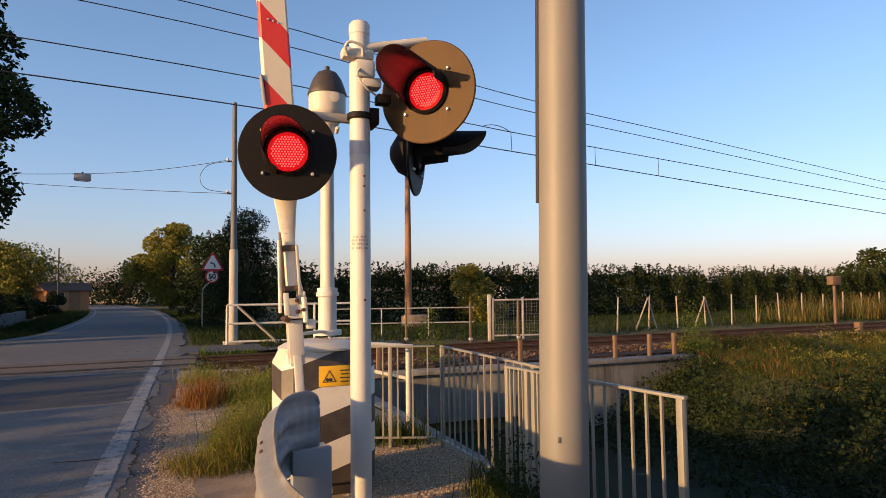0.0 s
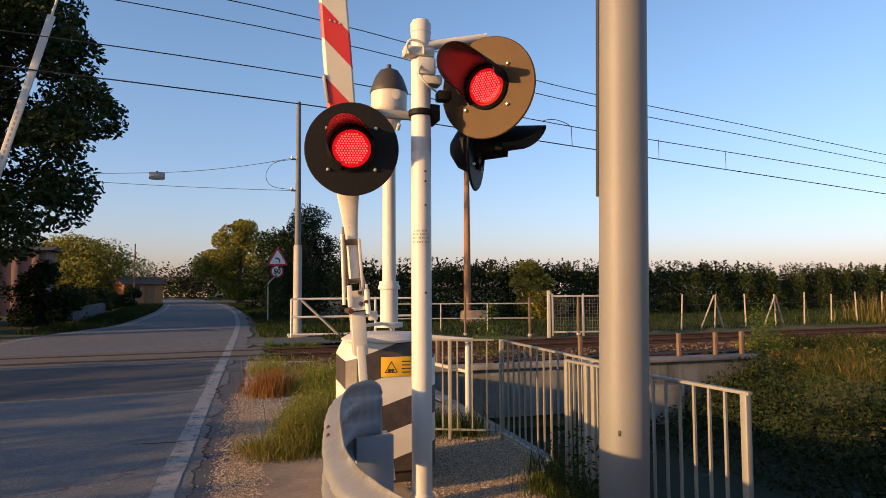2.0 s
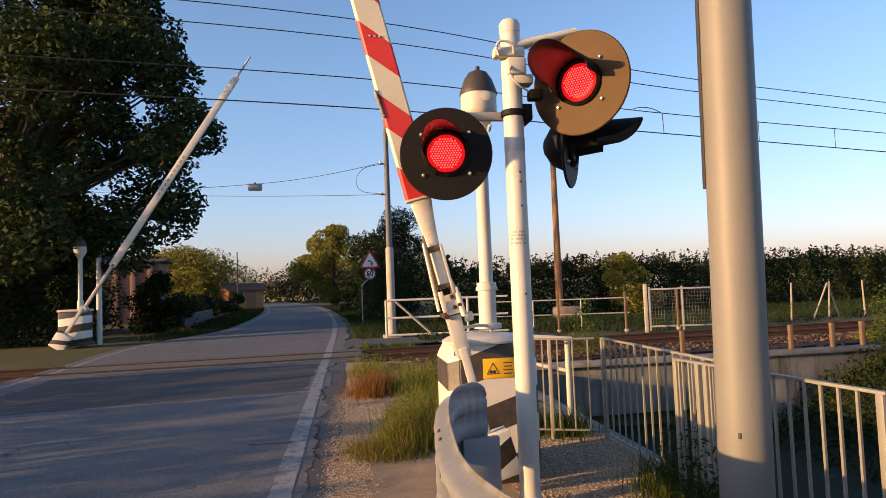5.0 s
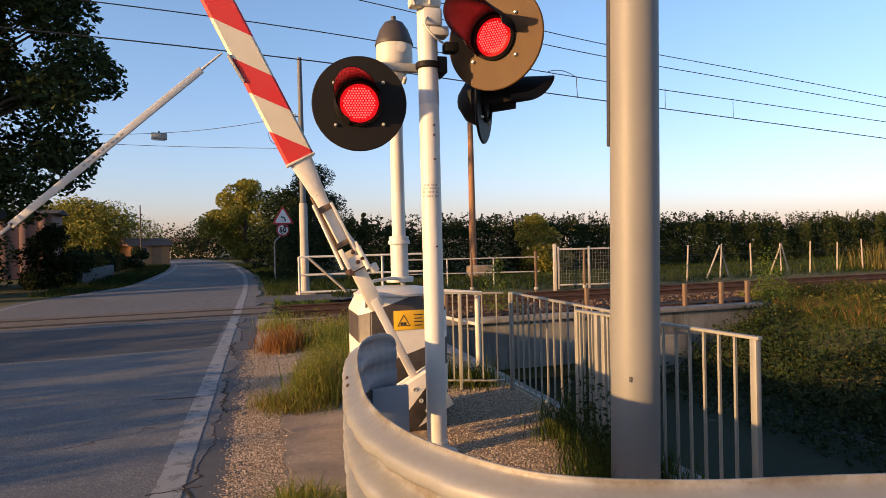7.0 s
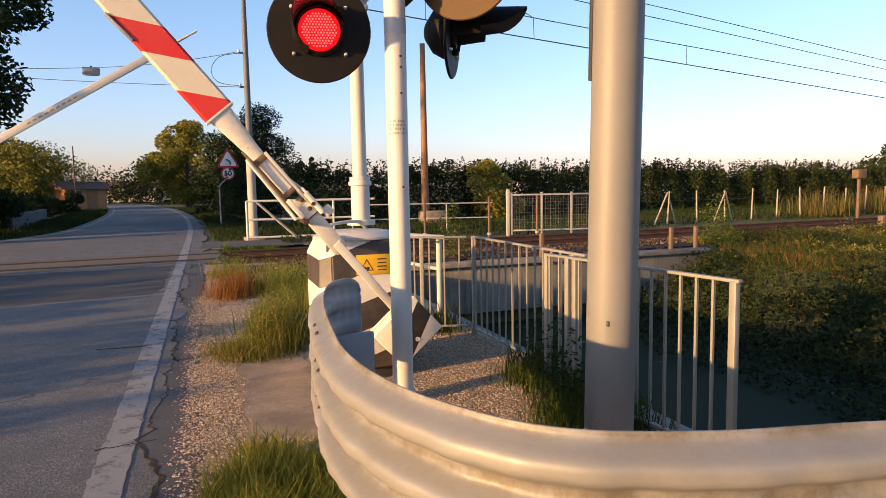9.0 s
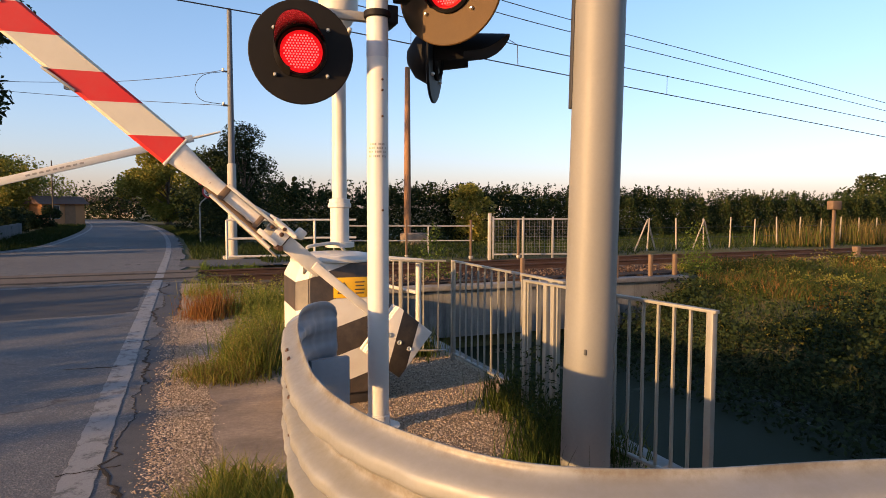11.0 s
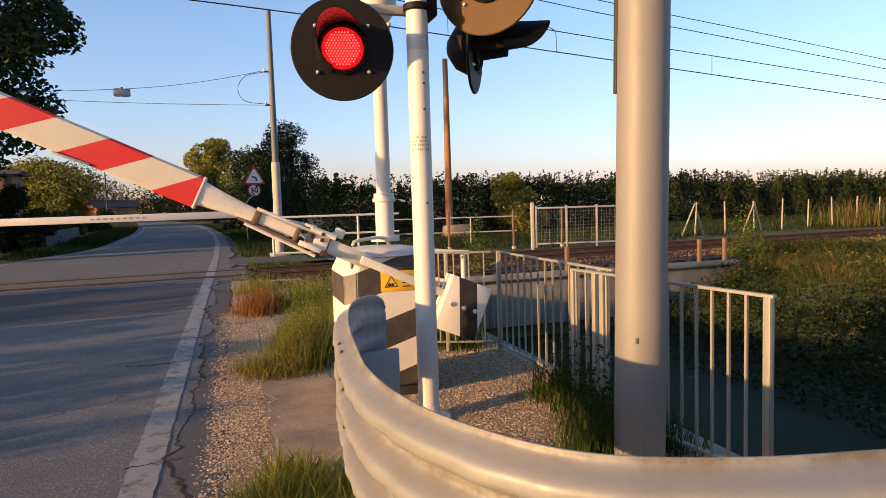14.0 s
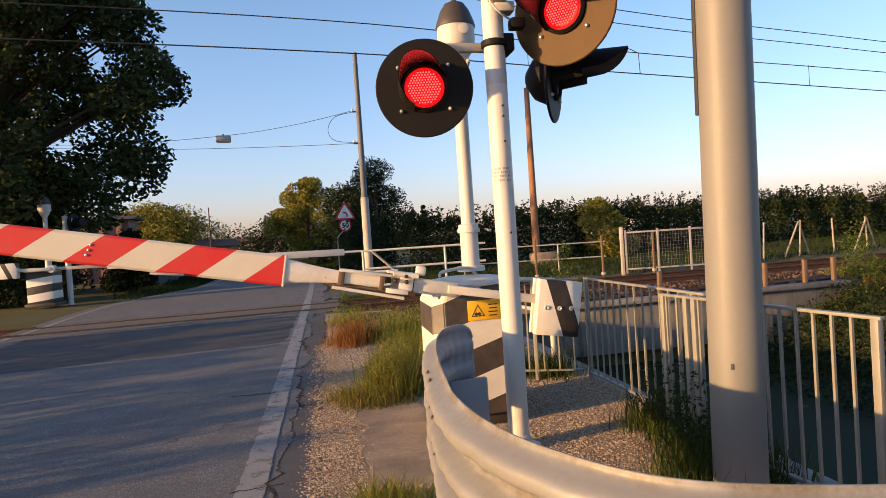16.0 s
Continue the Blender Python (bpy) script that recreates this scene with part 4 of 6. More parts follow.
def siren_post():
    t = thing("crossing_bell", pose(1.186, 5.62, 1.22), "white post carrying a bell under a black cap", "crossing bell")
    part("post", lathe([(0.078, 0), (0.078, 0.33), (0.086, 0.335), (0.086, 0.37), (0.06, 0.375), (0.057, 1.78)], 28), white_pole, t)
    part("collar", lathe([(0.092, 0.30), (0.096, 0.305), (0.096, 0.33), (0.092, 0.335)], 28), white_pole, t)
    part("foot", lathe([(0.12, -0.03), (0.12, 0.012), (0.08, 0.015)], 24), white_pole, t)
    part("bell_body", lathe([(0.055, 1.72), (0.075, 1.76), (0.155, 1.88), (0.16, 1.9), (0.16, 2.06), (0.15, 2.065)], 36), white_paint, t)
    part("cap", lathe([(0.168, 2.05), (0.17, 2.06), (0.158, 2.1), (0.125, 2.19), (0.085, 2.25), (0.03, 2.275), (0.022, 2.28), (0.022, 2.31), (0.01, 2.315)], 36), black_paint, t, "black conical cap")
    part("maker_badge", lathe([(0.045, 0), (0.045, 0.008), (0.03, 0.012)], 16, pose(0.035, -0.155, 2.0, 90)), white_paint, t)
    part("cable_gland", lathe([(0.018, 0), (0.018, 0.06), (0.01, 0.065)], 12, pose(0.07, -0.05, 1.72, 60)), white_paint, t)


siren_post()


def boom_near():
    """The boom in its own space: pivot at the origin, boom along +x (raised by turning), counterweight along -x."""
    t = thing("barrier_boom", pose(*PIVOT), "red and white striped level crossing boom with counterweight", "barrier boom")
    # root: folded white steel arm
    for y in (-0.05, 0.05):
        part("root_plate", boxy((0.08, y, 0.0), (0.32, 0.012, 0.105), 0.004), white_paint, t)
    part("root_arm", boxy((0.06, 0.0, -0.03), (0.3, 0.09, 0.03), 0.006), white_paint, t)
    part("hinge_bar", rod((0.22, -0.09, 0.07), (0.4, -0.09, 0.07), 0.02, 0.02, 10), white_rusty, t)
    part("hinge_pin", rod((0.25, -0.12, -0.06), (0.25, 0.12, -0.06), 0.02, 0.02, 10), rust_steel, t)
    part("hinge_bar", boxy((0.36, -0.085, -0.055), (0.16, 0.03, 0.035), 0.005), white_rusty, t)
    part("hinge_fork", boxy((0.34, 0, 0.078), (0.2, 0.11, 0.02), 0.005), white_paint, t)
    part("stop_lug", boxy((0.2, -0.03, 0.11), (0.07, 0.06, 0.07), 0.012), white_rusty, t, "rust-streaked stop lug")
    part("rust_collar", boxy((0.47, 0, 0.0), (0.035, 0.088, 0.118), 0.006), rust_post, t)
    part("tension_rod", rod((0.3, -0.062, -0.1), (0.82, -0.055, -0.075), 0.012, 0.012, 10), white_rusty, t)
    for x in (0.3, 0.38):
        part("hinge_bolt", lathe([(0.016, 0), (0.016, 0.012), (0.008, 0.018)], 10, pose(x, -0.078, 0.02, 90)), rust_steel, t)
    part("hub", rod((0, -0.045, 0), (0, 0.1, 0), 0.05, 0.05, 24), white_paint, t)
    part("hinge_block", boxy((0.27, 0.0, 0.01), (0.13, 0.1, 0.11), 0.012), rust_steel, t, "rust-streaked hinge block")
    part("hinge_plate", boxy((0.3, -0.07, 0.015), (0.1, 0.016, 0.125), 0.004), white_rusty, t)
    part("hinge_plate", boxy((0.34, 0.07, 0.01), (0.11, 0.016, 0.13), 0.004), white_paint, t)
    part("shear_bolt", rod((0.31, -0.11, 0.06), (0.31, 0.11, 0.06), 0.014, 0.014, 10), rust_steel, t)
    part("link_bar", boxy((0.56, -0.046, 0.05), (0.44, 0.016, 0.022), 0.005), white_paint, t)
    part("link_bar", boxy((0.56, 0.046, 0.05), (0.44, 0.016, 0.022), 0.005), white_paint, t)
    part("spring_rod", rod((0.38, 0, -0.07), (0.88, 0, -0.05), 0.016, 0.016, 12), rust_post, t, "rusty spring rod")
    part("spring_rod", rod((0.36, 0.03, 0.09), (0.74, 0.02, 0.02), 0.012, 0.012, 10), white_paint, t)
    part("neck_collar", boxy((0.76, 0, 0.0), (0.045, 0.09, 0.118), 0.008), rust_post, t)
    bm = bmesh.new()
    sec = [(0.45, 0.032, 0.042), (0.75, 0.032, 0.043), (0.86, 0.032, 0.05), (1.02, 0.034, 0.066), (1.16, 0.036, 0.085)]
    rings = []
    for x, hy, hz in sec:
        rings.append([bm.verts.new((x, hy * a, hz * b)) for a, b in ((-1, -0.7), (-0.7, -1), (0.7, -1), (1, -0.7), (1, 0.7), (0.7, 1), (-0.7, 1), (-1, 0.7))])
    for a, b in zip(rings, rings[1:]):
        for k in range(8):
            bm.faces.new((a[k], a[(k + 1) % 8], b[(k + 1) % 8], b[k]))
    bm.faces.new(rings[0])
    bm.faces.new(rings[-1])
    part("neck", bm, white_rusty, t)
    # striped boom, tapering to the tip, with rounded edges
    bm = bmesh.new()
    rings = []
    for x, hy, hz in ((1.15, 0.04, 0.108), (2.5, 0.038, 0.106), (4.5, 0.032, 0.085), (6.6, 0.025, 0.06)):
        rings.append([bm.verts.new((x, hy * a, hz * b)) for a, b in ((-1, -0.85), (-0.6, -1), (0.6, -1), (1, -0.85), (1, 0.85), (0.6, 1), (-0.6, 1), (-1, 0.85))])
    for a, b in zip(rings, rings[1:]):
        for k in range(8):
            bm.faces.new((a[k], a[(k + 1) % 8], b[(k + 1) % 8], b[k]))
    bm.faces.new(rings[0])
    bm.faces.new(rings[-1])
    part("striped_boom", bm, boom_paint, t, "boom panel with red and cream diagonal bands")
    part("end_cap", boxy((1.155, 0, 0.0), (0.02, 0.088, 0.224), 0.006), white_paint, t)
    part("dent_patch", boxy((1.92, -0.012, -0.108), (0.22, 0.075, 0.016), 0.004, pose(0, 0, 0, 0, 4, 0)), galv, t, "torn grey metal strip under the boom")
    for k in range(3):
        part("rivet", lathe([(0.009, 0), (0.009, 0.004), (0.004, 0.007)], 8, pose(2.42 + 0.01 * k, -0.039, 0.03 - 0.035 * k, 90)), zinc, t)
    # counterweight arm and plates
    part("counter_arm", boxy((-0.4, -0.06, -0.0), (0.78, 0.035, 0.062), 0.008), white_paint, t)
    for k, y in enumerate((-0.13, -0.085, 0.0)):
        part("counterweight", boxy((-0.84, y, -0.045), (0.33, 0.04, 0.41), 0.006, pose(0, 0, 0, 0, 2, 0)), weight_paint, t, "black and white striped steel weight")
    for dx, dz in ((-0.09, 0.01), (0.0, 0.0), (0.1, -0.005)):
        part("weight_bolt", lathe([(0.016, 0), (0.018, 0.006), (0.012, 0.009), (0.008, 0.004)], 12, pose(-0.84 + dx, -0.15, -0.045 + dz, 90)), zinc, t)
    return t


near_boom = boom_near()
for ob in near_boom.children:          # the boom lies towards -x of the pivot
    ob.data.transform(Matrix.Diagonal((-1, 1, 1, 1)))
    ob.data.flip_normals()


# ---- guard rail ----
RAIL_TOP = 0.9


def guard_rail():
    t = thing("guard_rail", pose(0, 0, 0), "galvanised corrugated steel guard rail curving round the verge", "guard rail")
    plan = [(5.2, 0.35), (4.0, 0.65), (2.9, 0.95), (2.1, 1.15), (1.45, 1.33), (1.06, 1.43), (0.73, 1.6), (0.53, 1.92), (0.44, 2.25), (0.415, 2.6), (0.44, 2.95), (0.475, 3.3), (0.53, 3.7), (0.605, 4.08), (0.69, 4.34), (0.79, 4.48), (0.92, 4.52)]
    path = smooth_path([(*p, 0) for p in plan], 10)
    # three-wave section: (depth to the outside, height below the top)
    wave = []
    for k in range(73):
        h = 0.506 * k / 72
        c = 0.5 - 0.5 * math.cos(2 * math.pi * h / 0.1687)
        wave.append((0.078 * (c * c * (3 - 2 * c)), -h))
    bm = bmesh.new()
    cols = []
    n = len(path)
    rg = np.random.default_rng(8)
    for i, q in enumerate(path):
        d = (path[min(i + 1, n - 1)] - path[max(i - 1, 0)]).normalized()
        out = Vector((-d.y, d.x, 0))          # away from the inside of the curve
        tail = max(0, (i - (n - 30)) / 29)    # the terminal is pressed flatter and rounded off at its end
        amp = 1 - 0.85 * min(1, tail * 1.6)
        drop = 0.09 * (1 - math.sqrt(max(0, 1 - max(0, (i - (n - 9)) / 8) ** 2)))
        dent = 0.006 * math.sin(i * 0.55) * math.sin(i * 0.21) + 0.004 * math.sin(i * 1.3)
        cols.append([bm.verts.new(q + out * (w * amp + dent * math.sin(9 * h)) + Vector((0, 0, RAIL_TOP + h * (1 - drop) - drop * max(0, 1 + h / 0.15)))) for w, h in wave])
    cut = n - 33
    bm2 = bmesh.new()
    ends = [[bm2.verts.new(v.co) for v in c] for c in cols[cut:]]
    for m2, seq in ((bm, cols[:cut + 1]), (bm2, ends)):
        for a, b in zip(seq, seq[1:]):
            for k in range(len(wave) - 1):
                m2.faces.new((a[k], a[k + 1], b[k + 1], b[k]))
    bmesh.ops.delete(bm, geom=[v for v in bm.verts if not v.link_faces], context="VERTS")
    for name, m2, mt, lb in (("beam", bm, galv_beam, ""), ("terminal", bm2, terminal_shade, "curved end piece, shade put in as dull blue-grey")):
        beam = part(name, m2, mt, t, lb)
        so = beam.modifiers.new("thick", "SOLIDIFY")
        so.thickness, so.offset = 0.006, 0
    # posts
    for x, y, yaw, h in ((0.87, 4.44, 100, 0.5), (2.2, 1.05, 75, 0.82), (4.2, 0.55, 75, 0.82)):
        p = part("post", add_box(add_box(boxy((0, 0, h / 2 - 0.15), (0.006, 0.12, h + 0.3)), (0.03, 0.06, h / 2 - 0.15), (0.06, 0.006, h + 0.3)), (0.03, -0.06, h / 2 - 0.15), (0.06, 0.006, h + 0.3)), galv, t, "", False)
        p.matrix_basis = pose(x, y, 0, 0, 0, yaw)
    # carried down to the ground and set forward to keep sun off the mast's foot
    part("spacer", boxy((0.84, 4.395, 0.22), (0.27, 0.05, 0.64), 0.008, pose(0, 0, 0, 0, 0, 12)), terminal_shade, t, "dull grey spacer behind the end piece")
    # bolts at the splice
    for i in (104, 109):
        q = path[i]
        d = (path[i + 1] - path[i - 1]).normalized()
        out = Vector((-d.y, d.x, 0))
        for h in (0.05, 0.118, 0.22, 0.287, 0.388, 0.456):
            m = Matrix.Translation(q + out * 0.052 + Vector((0, 0, RAIL_TOP - h))) @ out.to_track_quat("Z", "Y").to_matrix().to_4x4()
            b = part("bolt", lathe([(0.014, 0), (0.014, 0.008), (0.006, 0.014)], 10), rust_steel, t)
            b.matrix_basis = m


guard_rail()


# ---- grey pole ----
def grey_pole():
    t = thing("grey_pole", pose(2.02, 3.23, 0, 0, 1.15, 0), "tall grey painted steel pole", "pole")
    part("shaft", lathe([(0.135, -0.3), (0.135, 2.0), (0.13, 4.5), (0.12, 8.5), (0.02, 8.52)], 48), pole_grey, t)
    part("cable_duct", boxy((-0.116, 0.066, 3.65), (0.03, 0.03, 3.2), 0.005), cable_mat, t, "dark cable duct")
    part("hatch", boxy((-0.09, -0.1, 0.75), (0.012, 0.016, 0.03), 0.003, pose(0, 0, 0, 0, 0, 40)), cable_mat, t)


grey_pole()


# ---- railings beside the canal ----
def railing(a, b, n, height, label, posts=(), bar=0.0072, foot=0.08):
    """A welded panel from a to b with n upright bars."""
    a, b = Vector((*a, 0)), Vector((*b, 0))
    L = (b - a).length
    yaw = math.degrees(math.atan2(b.y - a.y, b.x - a.x))
    t = thing("railing", pose(a.x, a.y, 0, 0, 0, yaw), label, "railing", "railings beside the canal")
    part("top_rail", boxy((L / 2, 0, height), (L, 0.035, 0.018), 0.004), rail_grey, t)
    part("bottom_rail", boxy((L / 2, 0, foot), (L, 0.035, 0.018), 0.004), rail_grey, t)
    me = place("bar", boxy((0, 0, (height + foot) / 2), (2 * bar, 2 * bar, height - foot)), rail_grey)
    for k in range(n):
        o = new("bar", me)
        o.parent = t
        o.location = (L * (k + 0.5) / n, 0, 0)
    for s in posts:
        p = part("post", boxy((s, 0, height / 2 - 0.1), (0.038, 0.036, height + 0.2), 0.004), rail_grey, t)
    return t


railing((2.44, 6.18), (2.44, 4.12), 15, 1.0, "weathered light grey steel bar railing beside the canal", (0.02, 1.9))
railing((2.24, 4.34), (2.44, 2.72), 15, 1.0, "weathered light grey steel bar railing beside the canal", (0.02, 0.26, 0.34, 1.6))
railing((1.55, 6.55), (2.38, 6.2), 6, 1.0, "weathered light grey steel bar railing beside the cabinet", (0.02, 0.45), foot=0.1)
t = thing("pipe_rail", pose(1.5, 7.35, 0), "white pipe hand rail behind the cabinet", "rail")
part("rail", rod((0.0, -0.75, 1.05), (0.75, -0.85, 0.98), 0.022), white_paint, t)
part("rail", rod((0.2, -0.4, 0.76), (0.72, -0.75, 0.64), 0.02), white_paint, t)
part("post", rod((0.2, -0.4, 0), (0.2, -0.4, 1.03), 0.026), white_paint, t)
part("post", rod((0.72, -0.78, 0), (0.72, -0.78, 0.99), 0.03), white_paint, t)


# ---- posts and fences round the crossing ----
def short_post(x, y, h, r=0.035, z=0.0):
    t = thing("marker_post", pose(x, y, z), "rusty brown short steel post by the track", "post", "posts along the track")
    part("stake", boxy((0, 0, h / 2 - 0.1), (r * 2, r * 2, h + 0.2), 0.006), rust_post, t)
    if z >= 0:
        part("collar", boxy((0, 0, 0.05), (r * 3.4, r * 3.4, 0.08), 0.01), concrete, t)


for x in (3.5, 6.6, 9.0, 9.95, 10.65):
    short_post(x, HEADWALL_Y + 0.05, 0.52, 0.04, -0.03)
for x, y, h in ((6.35, 19.4, 1.2), (8.1, 18.4, 1.2), (9.7, 18.3, 1.2)):
    short_post(x, y, h, 0.03)
short_post(19.5, 14.3, 0.4, 0.09)


def pipe_fence(points, heights, r, material, label, spacing=1.8, name="pipe_fence"):
    a, b = (Vector((*p, 0)) for p in points)
    L = (b - a).length
    t = thing(name, pose(a.x, a.y, 0, 0, 0, math.degrees(math.atan2(b.y - a.y, b.x - a.x))), label, "fence")
    for h in heights:
        part("rail", rod((0, 0, h), (L, 0, h), r, r, 10), material, t)
    for k in range(int(L / spacing) + 1):
        part("post", rod((k * spacing, 0, -0.1), (k * spacing, 0, max(heights)), r * 1.1, r * 1.1, 10), material, t)
    return t


w = pipe_fence(((1.1, 20.6), (5.0, 20.4)), (0.08, 0.62, 1.18), 0.035, white_paint, "white tubular barrier fence beyond the track", 2.6)
part("brace", rod((0.3, -0.05, 1.15), (1.5, -0.05, 0.0), 0.04, 0.04, 10), wood_grey, w)
pipe_fence(((4.6, 21.9), (9.2, 20.6)), (0.45, 0.95), 0.022, galv, "thin grey pipe fence before the hedge", 1.6)


def mesh_gate():
    a, b = (9.13, 18.95), (12.0, 18.35)
    L, yaw = math.dist(a, b), math.degrees(math.atan2(b[1] - a[1], b[0] - a[0]))
    t = thing("mesh_gate", pose(*a, 0, 0, 0, yaw), "galvanised frame gate with wire mesh", "gate")
    for z in (0.08, 1.22):
        part("frame_rail", boxy((L / 2, 0, z), (L, 0.05, 0.05), 0.006), galv, t)
    for x in (0.0, L * 0.34, L * 0.68, L):
        part("frame_post", boxy((x, 0, 0.62), (0.06, 0.06, 1.35), 0.006), galv, t)
    part("hinge_post", boxy((-0.12, 0, 0.65), (0.1, 0.1, 1.5), 0.01), concrete, t)
    bm = bmesh.new()
    for k in range(1, 34):
        add_rod(bm, (L * k / 34, 0, 0.1), (L * k / 34, 0, 1.2), 0.004, None, 4)
    for k in range(1, 10):
        add_rod(bm, (0, 0.008, 0.1 + 0.11 * k), (L, 0.008, 0.1 + 0.11 * k), 0.004, None, 4)
    part("wire_mesh", bm, pole_dark, t)


mesh_gate()


def wire_fence():
    k = 0
    rg = np.random.default_rng(21)
    for s in np.arange(14.5, 36, 1.55):
        x, y = s, 17.9 + 0.13 * s
        t = thing("fence_post", pose(x, y, 0), "grey weathered wooden fence post", "post", "fence posts before the hedge")
        h = 1.15 + 0.1 * rg.random()
        part("stake", rod((0, 0, -0.1), (0.05 * rg.normal(), 0, h), 0.032, 0.027, 10), wood_grey, t)
        if k in (1, 3):
            part("strut", rod((-0.65, -0.1, 0), (0, 0, h - 0.05), 0.03, 0.026, 8), wood_grey, t)
            part("strut", rod((0.55, 0.2, 0), (0, 0, h - 0.05), 0.035, 0.03, 8), wood_grey, t)
        k += 1
    t = thing("wire_strand", pose(0, 0, 0), "thin fence wires between the posts", "wire")
    for z in (0.45, 0.85):
        part("strand", rod((14.5, 17.9 + 0.13 * 14.5, z), (36, 17.9 + 0.13 * 36, z), 0.006, 0.006, 4), cable_mat, t)


wire_fence()


# ---- poles and wires ----
def catenary_pole():
    t = thing("utility_pole", pose(1.31, 21.2, 0), "tall grey utility pole with a whitewashed foot", "utility pole")
    part("shaft", lathe([(0.115, -0.3), (0.11, 2.88), (0.1, 2.89), (0.07, 7.55), (0.01, 7.57)], 20), pole_dark, t, "grey shaft")
    part("foot_paint", lathe([(0.135, -0.05), (0.13, 2.86), (0.11, 2.9)], 20), concrete, t, "pale concrete sleeve")
    for z in (4.65, 5.67):
        part("bracket", boxy((-0.1, 0, z), (0.25, 0.05, 0.05), 0.006), cable_mat, t)
        part("insulator", lathe([(0.02, 0), (0.045, 0.02), (0.03, 0.05), (0.045, 0.08), (0.01, 0.11)], 10, pose(-0.2, 0, z)), sign_white, t)
    part("foot_block", boxy((0, -0.1, 0.02), (0.6, 0.6, 0.1), 0.03), concrete, t)


catenary_pole()


def wooden_pole():
    t = thing("wooden_pole", pose(8.92, 27.0, 0), "brown wooden telephone pole on a concrete block", "utility pole")
    part("shaft", rod((0, 0, -0.2), (0, 0, 7.6), 0.17, 0.11, 16), wood_pole_mat, t)
    part("footing", boxy((0.25, -0.15, 0.2), (1.1, 0.7, 0.6), 0.08), pad_mat, t)


wooden_pole()


def wire(name, a, b, sag, r, label, n=24):
    a, b = Vector(a), Vector(b)
    pts = [a.lerp(b, k / n) - Vector((0, 0, 4 * sag * (k / n) * (1 - k / n))) for k in range(n + 1)]
    tagged(part(name, tube(pts, r, 6), cable_mat), label, "wire")


def track_wire(z_left, z0, z8, z30, r, label, name="overhead_wire"):
    """An overhead line along the track with heights at x = -45, 0, 8 and 30, sagging between."""
    z90 = z30 + 60 * (z30 - z8) / 22
    pts = [(x, 14.8 + 0.15 * x, z) for x, z in ((-45, z_left), (0, z0), (8, z8), (30, z30), (90, z90))]
    mid = smooth_path([pts[0], (-14, 14.8 - 2.1, z0 + 14 * (z_left - z0) / 45), pts[1], pts[2], (16, 17.2, z8 + 8 * (z30 - z8) / 22), pts[3], pts[4]], 8)
    tagged(part(name, tube(mid, r, 6), cable_mat), label, "wire")


track_wire(8.42, 7.86, 7.05, 5.88, 0.011, "thin dark overhead wire above the track")
track_wire(8.0, 7.40, 6.7, 5.56, 0.011, "thin dark overhead wire above the track")
track_wire(6.72, 6.46, 5.98, 5.13, 0.012, "dark messenger wire above the track")
track_wire(6.17, 5.76, 5.43, 4.51, 0.014, "dark contact wire above the track")
for x in (5.2, 11.5, 14.2):
    z = 5.77 - 0.042 * x
    wire("dropper", (x, 14.8 + 0.15 * x, z), (x, 14.8 + 0.15 * x, z + 0.57 + 0.0017 * x), 0, 0.008, "short dropper between the overhead wires", 2)


wire("wire_fitting", (7.5, 15.92, 6.03), (8.4, 16.06, 5.95), -0.1, 0.01, "arched fitting between the overhead wires", 8)
wire("wire_fitting", (8.4, 16.06, 5.95), (8.42, 16.06, 5.42), 0, 0.01, "hanging fitting between the overhead wires", 2)


tagged(part("cable_loop", tube(smooth_path([(1.22, 21.1, 5.66), (0.55, 21.1, 5.5), (0.3, 21.1, 5.1), (0.5, 21.1, 4.75), (1.2, 21.1, 4.66)], 6), 0.009, 6), cable_mat), "slack black cable loop beside the pole", "cable")


def hanging_lamp():
    a, b = Vector((1.1, 21.2, 5.7)), Vector((-12, 32, 6.7))
    c = Vector((-3.46, 25.2, 5.6))
    wire("span_wire", a, c + Vector((0, 0, 0.12)), 0.1, 0.009, "thin span wire over the road", 10)
    wire("span_wire", c + Vector((0, 0, 0.12)), b, 0.1, 0.009, "thin span wire over the road", 10)
    wire("span_wire", (1.1, 21.2, 4.65), (-12, 32, 6.6), 0.12, 0.009, "thin lower span wire over the road", 14)
    t = thing("hanging_lamp", pose(*c, 0, 0, 12), "small grey street lamp hung over the road", "street lamp")
    part("casing", boxy((0, 0, 0), (0.52, 0.22, 0.24), 0.03), galv, t)
    part("hook", boxy((0, 0, 0.14), (0.06, 0.06, 0.08), 0.01), cable_mat, t)
    part("diffuser", boxy((0, 0, -0.125), (0.42, 0.16, 0.03), 0.01), sign_white, t)


hanging_lamp()


